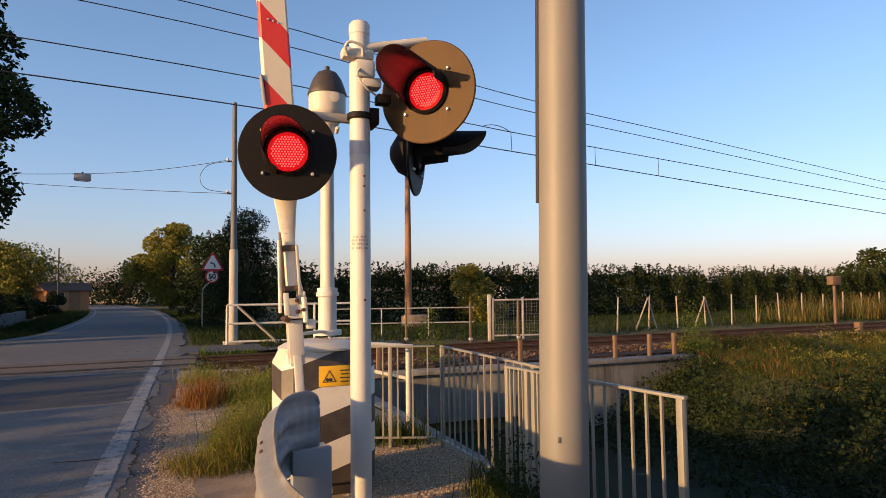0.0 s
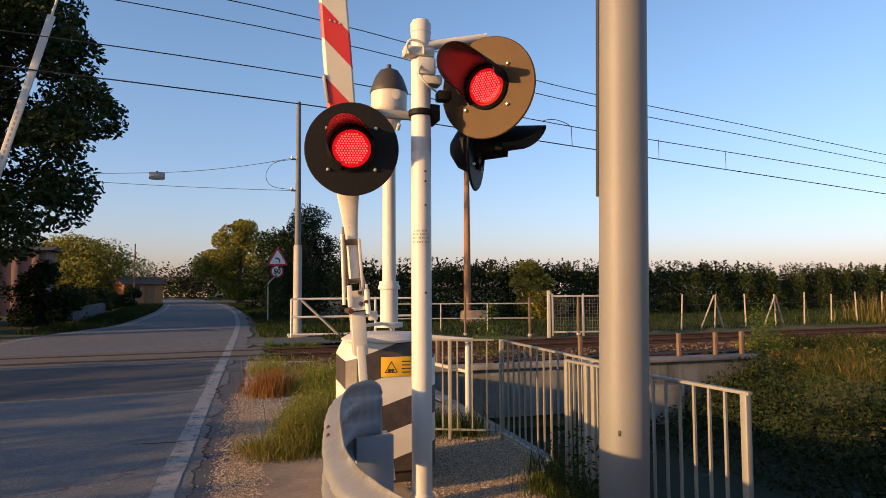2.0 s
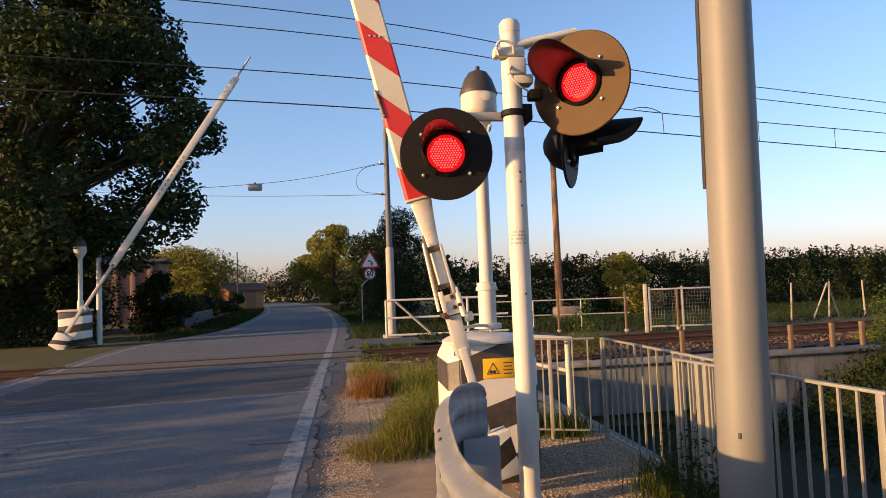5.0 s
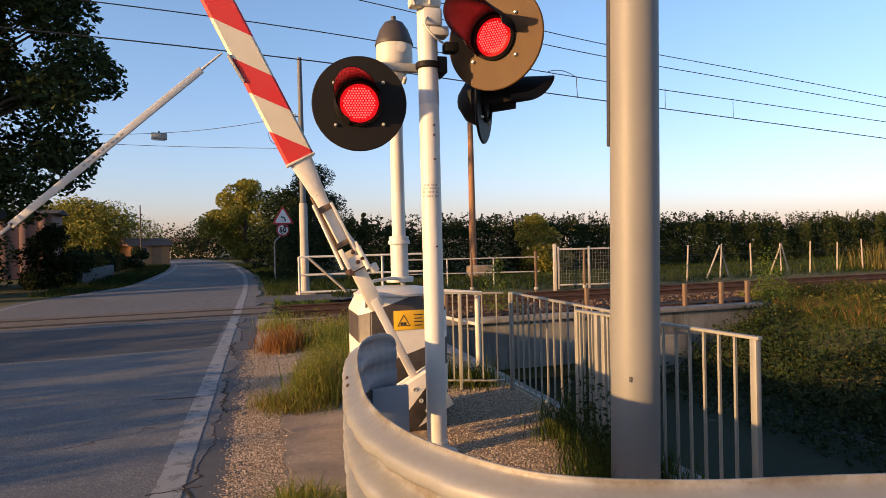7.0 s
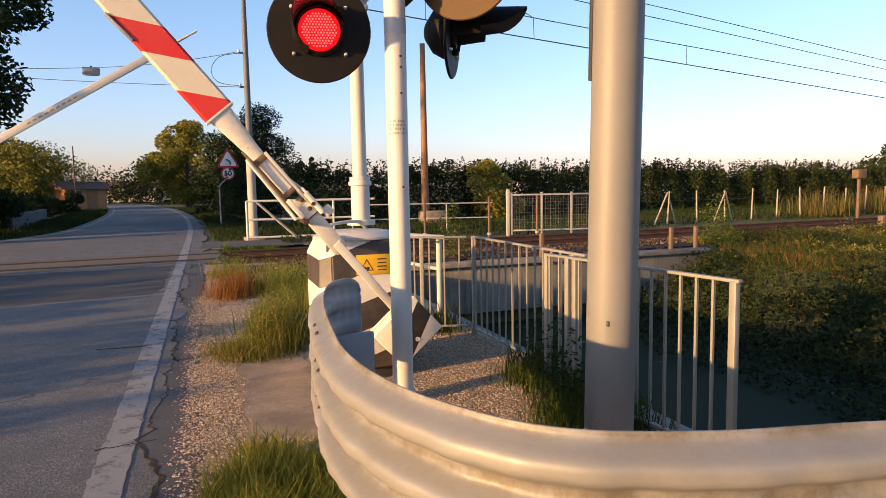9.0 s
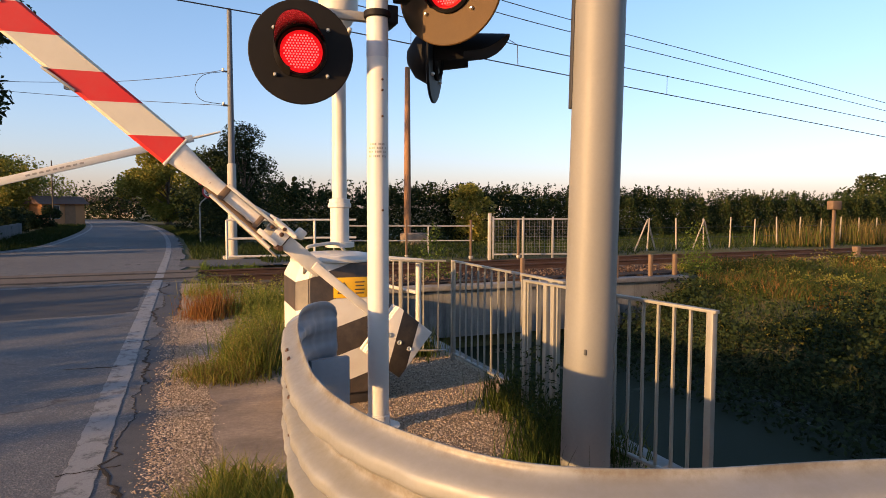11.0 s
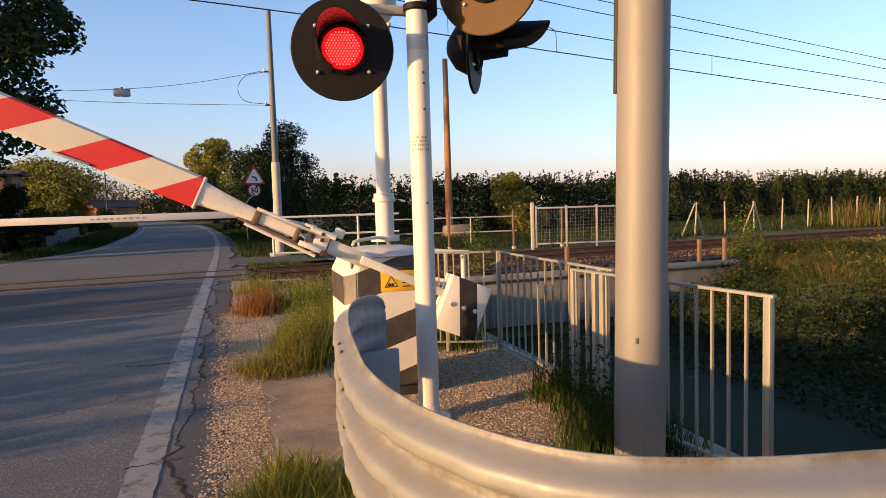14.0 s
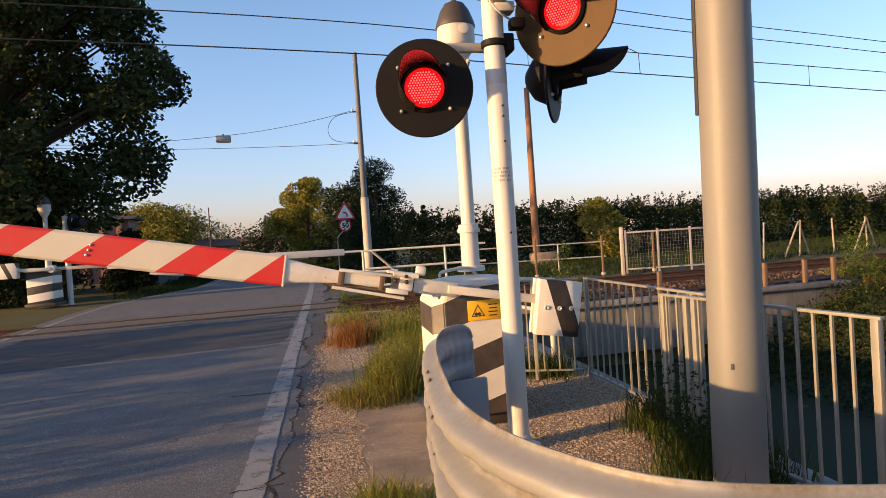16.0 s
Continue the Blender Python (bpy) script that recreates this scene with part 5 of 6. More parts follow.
# ---- road signs ----
def road_signs():
    t = thing("road_sign", pose(0.56, 31.3, 0), "bend warning triangle above a 50 speed limit disc", "road sign")
    part("post", tube(smooth_path([(0, 0, -0.1), (0, 0, 1.2), (0.03, 0, 1.75), (0.4, 0, 2.15), (0.42, 0, 2.5), (0.42, 0, 3.4)], 5), 0.032, 10), galv, t)
    m = pose(0.42, -0.06, 0)

    def tri(s, y, mat, name, label=""):
        bm = bmesh.new()
        o = []
        for a in (90, 210, 330):
            for d in (-7, 0, 7):
                q = s * 1.08 * (0.87 if d else 0.96)
                o.append((q * math.cos(radians(a + d)), q * math.sin(radians(a + d))))
        f = [bm.verts.new((x, y, 2.86 + z)) for x, z in o]
        g = [bm.verts.new((x, y + 0.012, 2.86 + z)) for x, z in o]
        bm.faces.new(f)
        bm.faces.new(g)
        for k in range(9):
            bm.faces.new((f[k], f[(k + 1) % 9], g[(k + 1) % 9], g[k]))
        bmesh.ops.transform(bm, matrix=m, verts=bm.verts)
        return part(name, bm, mat, t, label, False)
    tri(0.52, 0, sign_red, "warning_triangle", "red-bordered warning triangle")
    tri(0.395, -0.013, sign_white, "triangle_field")
    part("bend_arrow", tube(smooth_path([(0.09, 0, 2.70), (0.09, 0, 2.80), (0.02, 0, 2.89), (-0.1, 0, 2.91)], 5), 0.032, 6), black_paint, t, "black bend arrow").matrix_basis = m @ pose(0, -0.03, 0)
    d = pose(0.40, -0.06, 2.29, 90)
    part("speed_disc", lathe([(0.3, -0.01), (0.3, 0.006), (0.29, 0.01)], 36, d), sign_red, t, "red-rimmed speed limit disc")
    part("disc_field", lathe([(0.232, 0.008), (0.232, 0.016), (0.227, 0.018)], 36, d), sign_white, t)
    cu = bpy.data.curves.new("numeral", "FONT")
    cu.body, cu.size, cu.align_x, cu.align_y, cu.extrude, cu.offset = "50", 0.33, "CENTER", "CENTER", 0.003, 0.012
    ob = new("numeral", cu)
    ob.data.materials.append(black_paint)
    ob.parent = t
    ob.matrix_basis = pose(0.40, -0.085, 2.29, 90)


road_signs()


# ---- far barrier ----
FAR_PIVOT = (-8.75, 23.0, 1.27)


def far_barrier():
    t = thing("barrier_machine", pose(-9.2, 23.5, 0.06), "black and white striped barrier cabinet across the road", "barrier cabinet")
    part("cabinet", boxy((0, 0, 0.62), (0.82, 0.8, 1.05), 0.06), far_box_paint, t, "steel cabinet with black and white bands")
    part("plinth", boxy((0, 0, 0.05), (0.95, 0.9, 0.12), 0.02), black_paint, t)
    part("lid", boxy((0, 0, 1.17), (0.86, 0.84, 0.08), 0.03), white_paint, t)
    b = thing("crossing_bell", pose(-9.08, 23.6, 1.25), "white post carrying a bell under a black cap", "crossing bell")
    part("post", lathe([(0.1, 0), (0.1, 0.3), (0.075, 0.32), (0.072, 1.75)], 20), white_pole, b)
    part("bell_body", lathe([(0.07, 1.72), (0.2, 1.95), (0.2, 2.15)], 24), white_paint, b)
    part("cap", lathe([(0.21, 2.14), (0.2, 2.2), (0.14, 2.36), (0.03, 2.44)], 24), black_paint, b)
    s = thing("crossing_signal", pose(-8.64, 24.05, 0), "white mast with a crossing light seen from behind", "crossing signal")
    part("mast", lathe([(0.09, 0), (0.09, 3.0), (0.02, 3.03)], 20), white_pole, s)
    part("clamp", boxy((0.1, 0, 2.85), (0.3, 0.16, 0.14), 0.02), galv, s)
    part("hood", rod((0.25, 0.1, 2.75), (0.6, -0.1, 2.78), 0.17, 0.15, 18), disc_black, s)
    part("backing_plate", rod((0.22, 0.1, 2.75), (0.26, 0.09, 2.75), 0.34, 0.34, 28), disc_black, s)


far_barrier()


def boom_far():
    t = thing("barrier_boom", pose(*FAR_PIVOT), "long white level crossing boom across the road", "barrier boom")
    part("hub", rod((0, -0.12, 0), (0, 0.12, 0), 0.11, 0.11, 18), white_paint, t)
    part("root_arm", boxy((0.75, 0, 0), (1.7, 0.08, 0.1), 0.012), galv, t)
    part("boom", boxy((5.0, 0, 0.0), (7.0, 0.08, 0.21), 0.02), white_pole, t, "plain white boom")
    for k in range(9):
        part("lettering", boxy((4.1 + 0.17 * k, -0.042, 0.0), (0.11, 0.004, 0.05)), sign_back, t, "small dark lettering, not legible")
    part("tip_rod", rod((8.5, 0, 0), (9.3, 0, 0), 0.04, 0.03, 10), white_paint, t)
    part("counter_arm", boxy((-0.5, -0.12, 0), (1.0, 0.06, 0.1), 0.01), white_paint, t)
    part("counterweight", boxy((-1.1, -0.12, 0), (0.5, 0.2, 0.45), 0.02), weight_paint, t)
    return t


far_boom = boom_far()
for ob in far_boom.children:
    ob.data.transform(Matrix.Diagonal((1.1, 1.1, 1.1, 1)))


# ---- trees and hedges ----
tree("poplar_tree", -13.5, 27.0, 15.5, 7.5, 0.45, 0.25, poplar_leaf, "large dark leafy poplar beside the crossing", 1, 56000, 0.2, (3.6, 0), 210, puff=(0.06, 0.105))
tree("round_tree", -1.7, 73, 8.9, 5.0, 0.3, 0.3, sunlit_leaf, "round leafy tree, evening sun put into its golden leaf colour", 2, 22000, 0.12, (0, 0), 60, puff=(0.1, 0.17))
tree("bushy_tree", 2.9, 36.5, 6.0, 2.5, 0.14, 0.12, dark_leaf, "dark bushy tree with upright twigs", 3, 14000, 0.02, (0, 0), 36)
tree("round_tree", -16.2, 68, 5.3, 7.0, 0.3, 0.28, sunlit_leaf, "low spreading leafy tree, evening sun put into its leaf colour", 4, 26000, 0.22, (0, 0), 54)
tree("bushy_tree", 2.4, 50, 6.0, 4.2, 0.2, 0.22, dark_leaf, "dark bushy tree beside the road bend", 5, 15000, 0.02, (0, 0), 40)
tree("cypress_tree", 12.2, 80, 5.7, 0.9, 0.12, 0.22, dark_leaf, "slim dark cypress far off", 6, 3000, 0.05, (0, 0), 26)
for k, (x, y, h, s) in enumerate(((75, 52, 5.5, 4.5), (84, 55, 5.0, 4.5), (93, 58, 6, 5), (-1, 95, 5, 7), (-9, 105, 4.5, 8), (-30, 90, 7, 8), (8, 90, 4.5, 8))):
    tree("far_tree", x, y, h, s, 0.25, 0.4, hedge_leaf if k < 3 else dark_leaf, "far leafy tree on the horizon", 30 + k, 5000, 0.05, (0, 0), 30)


def hedge(name, a, b, width, height, count, leaf, material, label, seed, shoots=0, var=0.25):
    rg = np.random.default_rng(seed)
    a, b = np.array(a, float), np.array(b, float)
    L = np.linalg.norm(b - a)
    u = (b - a) / L
    nrm = np.array((-u[1], u[0]))
    s, q = rg.random(count) * L, rg.random(count)
    top = height * (1 + var * 0.5 * np.sin(s * 0.9 + 2 * np.sin(s * 0.37)) + var * 0.35 * np.sin(s * 2.7 + 1) + var * 0.3 * np.sin(s * 6.1))
    z = top * (1 - (1 - q) ** 1.25 * 0.98)
    off = (rg.random(count) - 0.5) * width * (1 - 0.25 * (z / top) ** 3)
    face = rg.random(count) < 0.55
    off[face] = -0.5 * width * (1 - 0.25 * (z[face] / top[face]) ** 3) + 0.12 * rg.normal(size=face.sum()) + 0.12 * np.sin(s[face] * 3.1) + 0.1 * np.sin(s[face] * 1.3 + z[face] * 2.5)
    p = np.concatenate([a + s[:, None] * u + off[:, None] * nrm, z[:, None]], 1)
    if shoots:
        ss = rg.random(shoots) * L
        hh = height * (0.9 + 0.35 * rg.random(shoots))
        m = 26
        f = rg.random((shoots, m))
        px = a + ss[:, None, None] * u + (rg.random((shoots, 1, 1)) - 0.5) * width * 0.7 * nrm + 0.12 * (1.2 - f[..., None]) * rg.normal(size=(shoots, m, 2))
        pz = height * 0.8 + (hh[:, None] * 1.12 - height * 0.8) * f
        p = np.concatenate([p, np.concatenate([px, pz[..., None]], 2).reshape(-1, 3)])
    # twiggy core so that no light shows through
    ob = new(name, leaf_cloud(name, p, leaf * (0.6 + 0.8 * rg.random(len(p))), rg, material))
    tagged(ob, label, "hedge", kind="stuff")


hedge("orchard_hedge", (3.5, 29.5), (75, 37.5), 2.4, 2.15, 170000, 0.13, hedge_leaf, "long dark green orchard hedge behind the track", 40, 1500, 0.3)
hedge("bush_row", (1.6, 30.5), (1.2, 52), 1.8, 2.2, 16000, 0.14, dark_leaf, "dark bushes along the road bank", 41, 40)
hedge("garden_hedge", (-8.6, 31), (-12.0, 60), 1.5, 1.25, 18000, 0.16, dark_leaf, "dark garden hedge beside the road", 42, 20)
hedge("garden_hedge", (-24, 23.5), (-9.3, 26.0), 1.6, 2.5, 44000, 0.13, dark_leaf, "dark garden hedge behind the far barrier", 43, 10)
# added out of view, thin-leaved, to lay broken shade over the near road
hedge("garden_hedge", (-10.3, -16), (-10.3, 13), 1.0, 1.5, 17000, 0.14, dark_leaf, "unseen hedge added along the road before the crossing to shade it", 47, 60, 0.3)
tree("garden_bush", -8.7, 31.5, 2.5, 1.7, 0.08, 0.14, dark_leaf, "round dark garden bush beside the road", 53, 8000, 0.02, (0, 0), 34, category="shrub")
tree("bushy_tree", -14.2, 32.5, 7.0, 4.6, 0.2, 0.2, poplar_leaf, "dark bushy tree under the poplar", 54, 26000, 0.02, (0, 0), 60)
tree("garden_shrub", -9.6, 57, 1.5, 1.5, 0.05, 0.16, dark_leaf, "low dark garden shrub before the small house", 51, 2600, 0.05, (0, 0), 16, category="shrub")
tree("garden_shrub", -11.0, 55, 1.9, 1.3, 0.05, 0.16, hedge_leaf, "low dark garden shrub before the small house", 52, 2400, 0.05, (0, 0), 16, category="shrub")
t = tree("orchard_shrub", 12.6, 28.6, 2.5, 1.9, 0.06, 0.13, sunlit_leaf, "leafy young fruit tree before the hedge", 44, 8000, 0.05, (0, 0), 22, category="shrub")


tagged(part("low_wall", boxy((-8.2, 37, 0.3), (0.25, 11, 0.75), 0.02, pose(0, 0, 0, 0, 0, 5)), wall_dark), "low weathered concrete garden wall", "wall", kind="structure")


# ---- far buildings ----
def house(name, x, y, yaw, w, d, h, roof_h, wall, label, windows=(), pilasters=0, door=False, roofing=roof_mat):
    t = thing(name, pose(x, y, 0, 0, 0, yaw), label, "house")
    part("wall", boxy((0, 0, h / 2), (w, d, h)), wall, t)
    bm = bmesh.new()
    o = 0.35
    e = [(-w / 2 - o, -d / 2 - o, h), (w / 2 + o, -d / 2 - o, h), (w / 2 + o, d / 2 + o, h), (-w / 2 - o, d / 2 + o, h)]
    r = [(-w / 2 - o, 0, h + roof_h), (w / 2 + o, 0, h + roof_h)]
    v = [bm.verts.new(q) for q in e + r]
    for f in ((0, 1, 5, 4), (2, 3, 4, 5), (1, 2, 5), (3, 0, 4), (3, 2, 1, 0)):
        bm.faces.new([v[k] for k in f])
    part("roof", bm, roofing, t, "", False)
    for k in range(pilasters):
        part("pilaster", boxy((-w / 2 + w * (k + 0.5) / pilasters, -d / 2 - 0.08, h / 2), (0.35, 0.16, h), 0.02), wall, t)
    for wx, wz in windows:
        q = part("window", boxy((wx, -d / 2 - 0.01, wz), (0.95, 0.06, 1.2)), sign_back, t)
        part("pane", boxy((wx, -d / 2 - 0.045, wz), (0.8, 0.01, 1.05)), dark_glass, q)
    if door:
        part("door", boxy((w * 0.15, -d / 2 - 0.02, 1.0), (0.9, 0.06, 2.0)), wood_pole_mat, t)
    return t


house("brick_building", -17.5, 44, 5, 11, 3, 3.8, 0.3, brick_wall, "pinkish building with pilasters behind trees", (), 11, False, roof_dark)
house("cottage", -10.6, 66, 35, 3.6, 2.2, 1.9, 0.7, orange_plaster, "small orange plastered house far off", ((-0.8, 1.2),), 0, True, roof_mat)
house("cottage", -11.5, 118, 0, 8, 5, 2.4, 1.0, plaster, "small pale house far down the road", ((-2.2, 1.4), (0, 1.4), (2.2, 1.4)), 0)
t = thing("warehouse", pose(62, 95, 0, 0, 0, 8), "low long yellow warehouse behind the hedge", "warehouse")
part("wall", boxy((0, 0, 1.75), (40, 14, 3.5)), grey_cladding, t)
part("yellow_end", boxy((-17.5, -7.1, 3.1), (5, 0.3, 1.1)), yellow_wall, t, "yellow cladding")
part("roof", boxy((0, 0, 3.58), (41, 15, 0.16)), grey_cladding, t)
t = thing("cabinet_post", pose(25.0, 19.3, 0), "small rusty cabinet on a post in the weeds", "cabinet")
part("post", boxy((0, 0, 0.75), (0.1, 0.1, 1.6), 0.01), rust_post, t)
part("cabinet", boxy((0, 0, 1.75), (0.5, 0.3, 0.36), 0.03), rust_post, t)
t = thing("telephone_pole", pose(-9.6, 58, 0), "dark far telephone pole", "utility pole")
part("shaft", rod((0, 0, 0), (0, 0, 5.2), 0.055, 0.045, 10), bark, t)


# ---- grass and weeds ----
def blades(name, points, heights, width, rng, material, label, lean=0.35, kind_cat="grass"):
    n = len(points)
    a = rng.random(n) * 6.283
    w = np.stack([np.cos(a), np.sin(a), 0 * a], 1) * width * (0.6 + 0.8 * rng.random(n))[:, None]
    b = rng.random(n) * 6.283
    dirn = np.stack([np.cos(b), np.sin(b), 0 * b], 1) * (lean * heights * (0.3 + rng.random(n)))[:, None]
    up = np.stack([0 * a, 0 * a, heights], 1)
    v = np.stack([points - w, points + w, points + dirn * 0.35 + up * 0.6 + w * 0.7, points + dirn * 0.35 + up * 0.6 - w * 0.7, points + dirn + up], 1).reshape(-1, 3)
    k = np.arange(n) * 5
    f = [(int(i), int(i + 1), int(i + 2), int(i + 3)) for i in k] + [(int(i + 3), int(i + 2), int(i + 4)) for i in k]
    tagged(new(name, from_arrays(name, v, f, material)), label, kind_cat, kind="stuff")


def clumps(rng, centres, per, spread):
    c = np.repeat(np.array(centres, float), per, 0)
    c[:, 0] += rng.normal(size=len(c)) * spread
    c[:, 1] += rng.normal(size=len(c)) * spread
    return c


def grow(name, xy, hmin, hmax, width, material, label, seed, lean=0.35):
    rg = np.random.default_rng(seed)
    z = ground_z(xy[:, 0], xy[:, 1])
    z = np.where((xy[:, 0] > -0.3) & (xy[:, 0] < 2.55) & (xy[:, 1] < 12.8), 0.0, z)
    p = np.concatenate([xy, z[:, None]], 1)
    blades(name, p, hmin + (hmax - hmin) * rg.random(len(p)) ** 1.5, width, rg, material, label, lean)


rg = np.random.default_rng(77)
# tuft under the guard rail's bend and weeds by the cabinet
near = np.stack([-0.15 + 0.85 * rg.random(21000), 1.2 + 2.75 * rg.random(21000)], 1)
near = near[(near[:, 0] > -0.03 + 0.1 * np.sin(near[:, 1] * 7)) & (near[:, 1] < 3.75 + 0.15 * np.sin(near[:, 0] * 9))]
grow("verge_grass", near, 0.04, 0.24, 0.0035, verge_green, "short green grass under the guard rail", 1, 0.7)
weeds = clumps(rg, [(0.5, 6.3), (0.55, 6.7), (0.6, 7.1), (0.62, 6.5), (0.68, 7.5), (0.45, 6.6)], 260, 0.13)
grow("yellow_stems", weeds[::3] + 0.02, 0.15, 0.5, 0.004, grass_dry, "yellow upright weed stems beside the cabinet", 17, 0.35)
grow("verge_weeds", weeds, 0.1, 0.42, 0.004, [verge_green], "tall green and yellow weeds beside the cabinet", 2, 0.5)
dry = clumps(rg, [(0.2, 6.2), (0.38, 6.15), (0.1, 6.4), (0.3, 6.35)], 420, 0.11)
grow("low_tufts", dry[::2], 0.04, 0.17, 0.0035, verge_green, "low green grass tufts beside the pad", 16, 1.1)
grow("dry_tufts", dry[1::2], 0.05, 0.17, 0.0035, grass_dry, "yellow dry grass tufts", 3, 0.9)
red = clumps(rg, [(0.3, 9.75), (0.42, 9.9), (0.2, 9.6), (0.35, 10.2), (0.15, 9.9)], 240, 0.14)
grow("reddish_weeds", red, 0.1, 0.45, 0.0035, weed_red, "reddish brown weeds near the track", 4, 0.5)
green2 = clumps(rg, [(0.9, 9.8), (1.3, 10.0), (1.1, 11.0), (1.5, 10.6), (0.35, 12.3), (0.9, 10.4), (1.3, 9.0), (1.2, 8.2)], 380, 0.2)
grow("track_weeds", green2, 0.08, 0.42, 0.005, verge_green, "green weeds between verge and track", 5, 0.4)
rail_w = clumps(rg, [(1.7, 6.9), (1.9, 6.7), (2.2, 6.5), (1.62, 7.2), (2.3, 4.3), (2.2, 3.9), (2.1, 3.6), (2.3, 3.5), (1.85, 3.4), (2.25, 4.6)], 420, 0.12)
grow("railing_weeds", rail_w, 0.08, 0.36, 0.004, bank_green, "green weeds at the foot of the railing", 6, 0.5)
def leafy(name, centres, spread, hmax, count, size, material, label, seed):
    """Leafy stems: small leaves up the height of weeds."""
    q = np.random.default_rng(seed)
    c = np.array(centres)[q.integers(0, len(centres), count)]
    xy = c + q.normal(size=(count, 2)) * spread
    p = np.concatenate([xy, (hmax * q.random(count) ** 1.4 * np.exp(-((xy - c) ** 2).sum(1) / (spread * spread * 4)))[:, None]], 1)
    tagged(new(name, leaf_cloud(name, p, size * (0.5 + q.random(count)), q, material, 0.35)), label, "weeds", kind="stuff")


leafy("leafy_weeds", [(0.5, 6.5), (0.58, 6.9), (0.6, 7.3), (0.62, 6.6), (0.68, 7.6), (0.42, 6.35)], 0.14, 0.56, 10000, 0.024, verge_green, "bushy green weeds beside the cabinet", 61)
leafy("leafy_weeds", [(0.32, 10.0), (0.9, 9.6), (1.3, 9.9), (0.8, 10.4), (1.4, 10.7), (0.25, 12.0), (1.2, 8.6)], 0.2, 0.55, 8000, 0.028, verge_green, "bushy green weeds near the track", 62)
leafy("leafy_weeds", [(2.25, 4.2), (2.1, 3.75), (2.3, 3.7), (2.35, 4.6)], 0.1, 0.6, 3000, 0.035, hedge_leaf, "dark green weeds at the pole's foot", 63)
leafy("leafy_weeds", [(11.6, 12.6), (11.9, 13.2), (4.9, 13.2)], 0.2, 1.3, 2500, 0.06, grass_green, "tall green weeds by the headwall", 64)
# canal bank and embankment
n = 110000
bx, by = 7.3 + 26 * rg.random(n) ** 1.4, -3 + 18.5 * rg.random(n)
ok = (by < TRACK_A + TRACK_B * bx - 2.0) & ((by < HEADWALL_Y - 0.2) | (bx > 11.6))
bank = np.stack([bx[ok], by[ok]], 1)
lump = np.sin(bank[:, 0] * 2.1 + np.sin(bank[:, 1] * 1.7)) * np.sin(bank[:, 1] * 1.9 + 0.7) + 0.5 * np.sin(bank[:, 0] * 5.3 + bank[:, 1] * 4.1)
grow("bank_grass", bank[lump > -0.6], 0.06, 0.26, 0.007, bank_green, "rough green grass on the canal bank", 7, 0.8)
grow("bank_dry_grass", bank[(lump < -0.35) & (bank[:, 0] > 10.2)], 0.05, 0.2, 0.006, grass_dry, "dry yellow grass on the top of the bank", 8, 0.9)
grow("bank_red_weeds", bank[(lump > 1.15) & (bank[:, 0] > 10.8)], 0.06, 0.2, 0.008, weed_red, "reddish weeds on the top of the bank", 15, 0.7)
bl = np.stack([6.9 + 4.3 * rg.random(40000), -2.0 + 14 * rg.random(40000)], 1)
bl = bl[(bl[:, 0] < 10.6 + 0.7 * np.sin(bl[:, 1] * 1.1)) & (bl[:, 1] < HEADWALL_Y - 0.3)]
p = np.concatenate([bl, (ground_z(bl[:, 0], bl[:, 1]) + 0.05 + 0.6 * rg.random(len(bl)) ** 1.5)[:, None]], 1)
tagged(new("bank_bramble", leaf_cloud("bank_bramble", p, 0.085 * (0.6 + 0.8 * rg.random(len(p))), rg, dark_leaf)), "dark leafy brambles on the canal bank", "bramble", kind="stuff")
gold = np.stack([11.2 + 13 * rg.random(26000) ** 1.2, 7.5 + 7 * rg.random(26000)], 1)
patchy = np.sin(gold[:, 0] * 1.1 + 1.3 * np.sin(gold[:, 1] * 0.8)) + 0.7 * np.sin(gold[:, 1] * 1.7 + gold[:, 0] * 0.6)
gold = gold[(patchy > -0.2) & (gold[:, 1] < TRACK_A + TRACK_B * gold[:, 0] - 1.9)]
grow("bank_rust_weeds", gold[::6] + 0.05, 0.08, 0.3, 0.009, weed_red, "rusty red weeds on the top of the bank", 20, 0.6)
grow("bank_gold_grass", gold[::2], 0.06, 0.22, 0.008, grass_dry, "tall golden dry grass on the top of the bank", 18, 0.6)
grow("bank_light_grass", gold[1::2], 0.08, 0.3, 0.009, bank_green, "light green grass on the top of the bank", 19, 0.7)
# leafy weeds in mounds on the top of the bank
q = np.stack([9.8 + 16 * rg.random(90000) ** 1.3, 3 + 13.5 * rg.random(90000)], 1)
mound = 0.5 + 0.3 * np.sin(q[:, 0] * 1.5 + 1.4 * np.sin(q[:, 1] * 0.9)) + 0.25 * np.sin(q[:, 1] * 2.2 + q[:, 0] * 0.8) + 0.15 * np.sin(q[:, 0] * 4.7 - q[:, 1] * 3.1)
ok = (mound > 0.25) & (q[:, 1] < TRACK_A + TRACK_B * q[:, 0] - 2.1) & ((q[:, 1] < HEADWALL_Y - 0.2) | (q[:, 0] > 11.6))
q, mound = q[ok], mound[ok]
p = np.concatenate([q, (ground_z(q[:, 0], q[:, 1]) + 0.5 * (mound - 0.2) * rg.random(len(q)))[:, None]], 1)
half = np.sin(q[:, 0] * 0.9 + q[:, 1] * 1.3) + 0.4 * rg.normal(size=len(q)) > 0.1
for sel, mt, lb in ((half, sunlit_leaf, "yellow-green leafy weeds on the canal bank"), (~half, meadow_green, "dark green leafy weeds on the canal bank")):
    tagged(new("bank_weeds", leaf_cloud("bank_weeds", p[sel], 0.065 * (0.5 + rg.random(sel.sum())), rg, mt, 0.4)), lb, "weeds", kind="stuff")
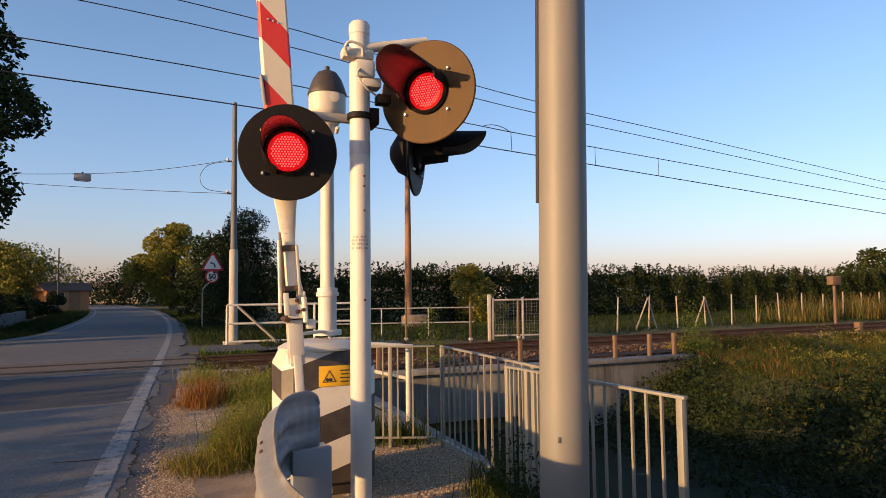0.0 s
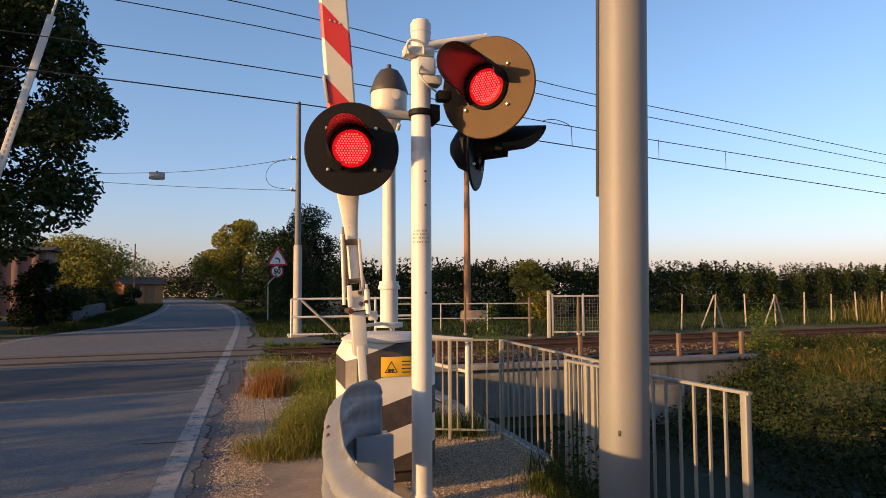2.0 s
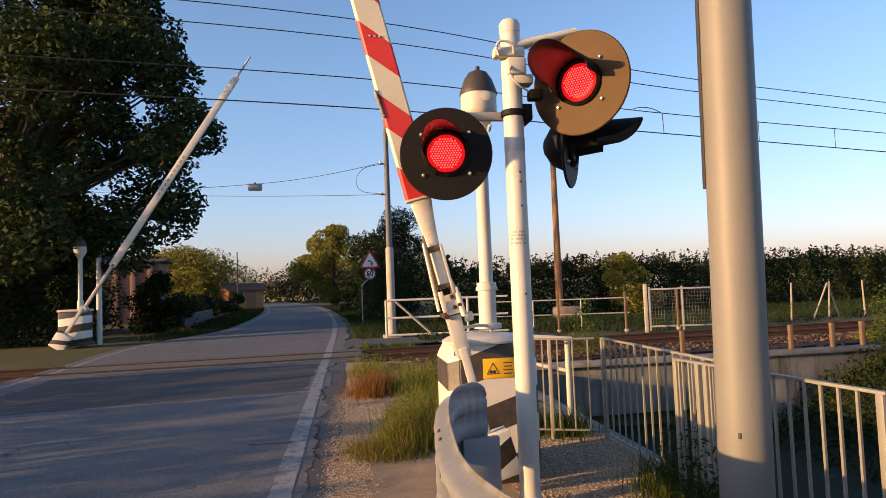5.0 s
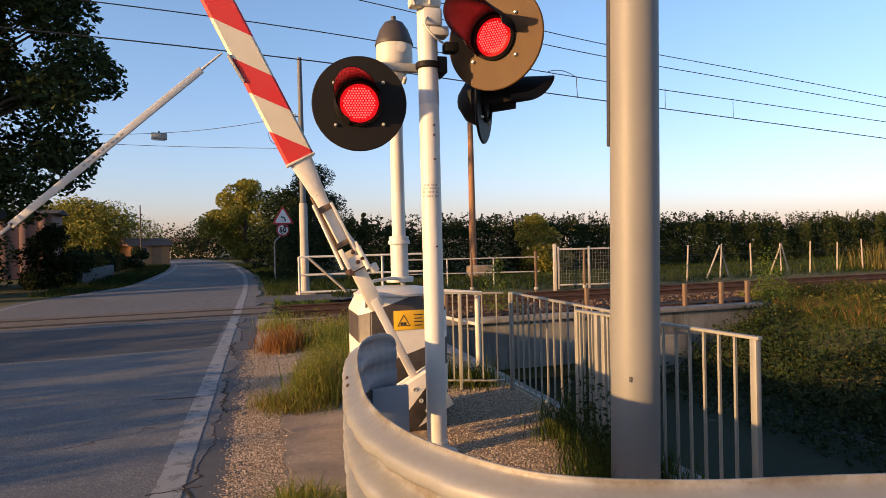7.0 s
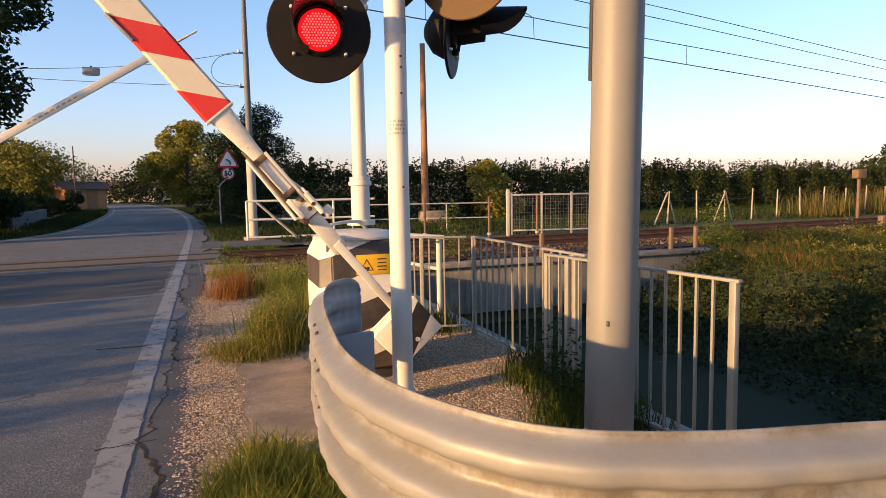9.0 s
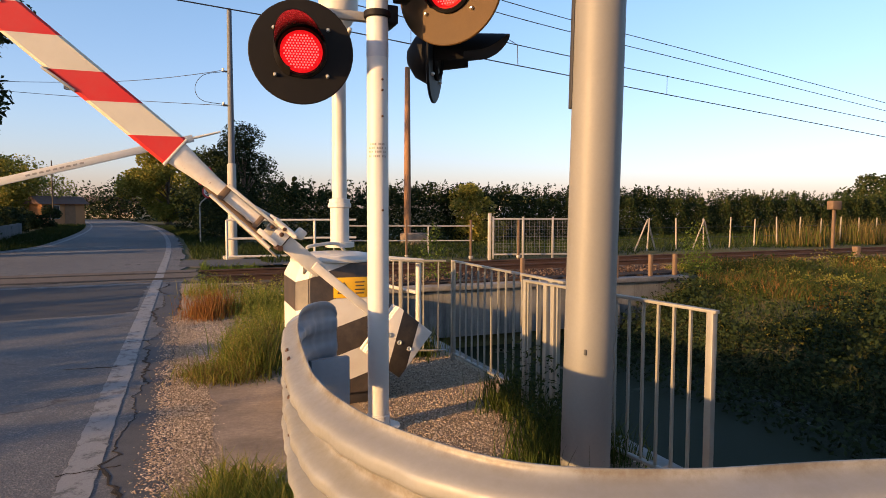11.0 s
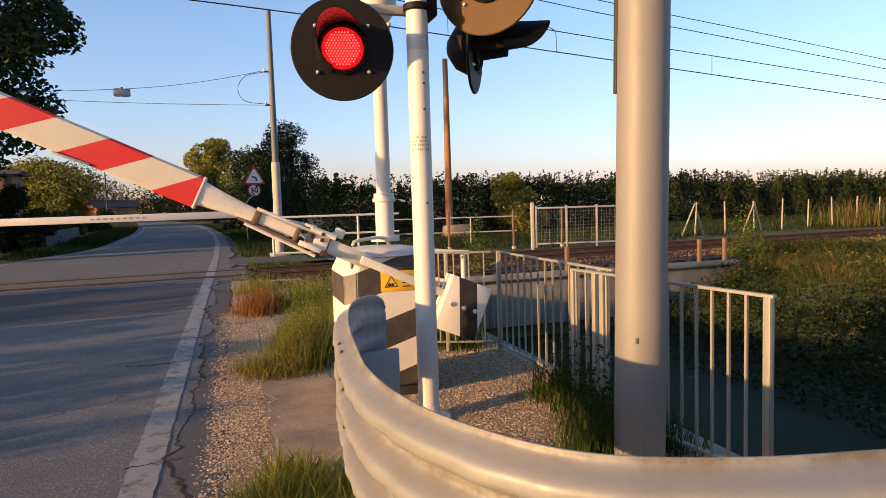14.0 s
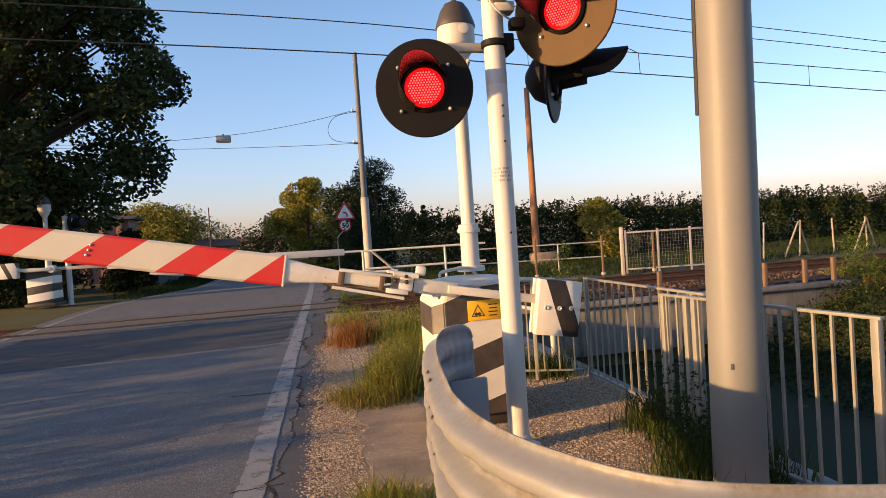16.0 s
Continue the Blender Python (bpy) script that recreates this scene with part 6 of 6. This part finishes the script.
# tall weeds beyond the track
s = 15 + 26 * rg.random(16000) ** 0.8
off = 3.4 + 2.2 * rg.random(16000)
tall = np.stack([s, TRACK_A + TRACK_B * s + off], 1)
tall = tall[rg.random(len(tall)) < 0.7 * step(21, 30, tall[:, 0]) * (0.5 + 0.5 * np.sin(tall[:, 0] * 1.3))]
grow("tall_weeds", tall, 0.3, 1.35, 0.014, [grass_dry], "tall golden weeds beyond the track", 9, 0.3)
grow("tall_green_weeds", tall[::2] + 0.1, 0.3, 1.1, 0.014, [grass_green], "tall green weeds beyond the track", 10, 0.3)
lawn = np.stack([2.0 + 40 * rg.random(36000) ** 1.2, 0 * np.arange(36000)], 1)
lawn[:, 1] = TRACK_A + TRACK_B * lawn[:, 0] + 3.2 + 11 * rg.random(36000)
grow("meadow_grass", lawn, 0.06, 0.22, 0.014, meadow_green, "green meadow beyond the track", 11, 0.6)
rb = np.stack([0.1 + 1.8 * rg.random(12000), 21 + 44 * rg.random(12000)], 1)
rb[:, 0] -= np.maximum(0, rb[:, 1] - 20) ** 2 / 720
grow("road_bank_grass", rb, 0.06, 0.25, 0.012, meadow_green, "green grass on the road bank", 12, 0.6)
lb = np.stack([-7.8 + 2.3 * rg.random(16000), 25 + 44 * rg.random(16000)], 1)
lb = lb[lb[:, 0] < [left_side(y) - 0.5 for y in lb[:, 1]]]
lb[:, 0] -= np.maximum(0, lb[:, 1] - 20) ** 2 / 720
grow("road_bank_grass", lb, 0.06, 0.3, 0.012, meadow_green, "green grass on the road bank", 13, 0.6)
side = np.stack([0.3 + 1.5 * rg.random(900), 17.6 + 0.8 * rg.random(900)], 1)
grow("crossing_weeds", side, 0.06, 0.3, 0.008, grass_green, "green weeds beside the crossing", 14, 0.6)


# ---- what moves ----
def motions():
    x, y, z = PIVOT
    near_rows = [(0, 85.9), (1.5, 85.6), (3.0, 84.6), (4.2, 81.3), (5.3, 74.5), (6.5, 67.3), (7.0, 64.1), (8.0, 57.5), (9.0, 50.3), (10.0, 45.2), (11.3, 39.5), (12.5, 34.5), (13.5, 28.5), (14.5, 21.8), (15.2, 16.3), (16.0, 10.8)]
    walk(near_boom, [(t, pose(x, y, z, 0, a, 0)) for t, a in near_rows])
    x, y, z = FAR_PIVOT
    far_rows = [(0, 79), (1.5, 77), (2.5, 73), (3.5, 67.5), (4.2, 63), (5.3, 55), (6.5, 45.5), (7.0, 41.8), (8.0, 37), (9.0, 31.7), (10.0, 24), (11.3, 13.5), (12.5, 6.2), (13.5, 1.8), (14.5, -0.6), (16.0, -0.7)]
    walk(far_boom, [(t, pose(x, y, z, 0, -a, 0)) for t, a in far_rows])


motions()
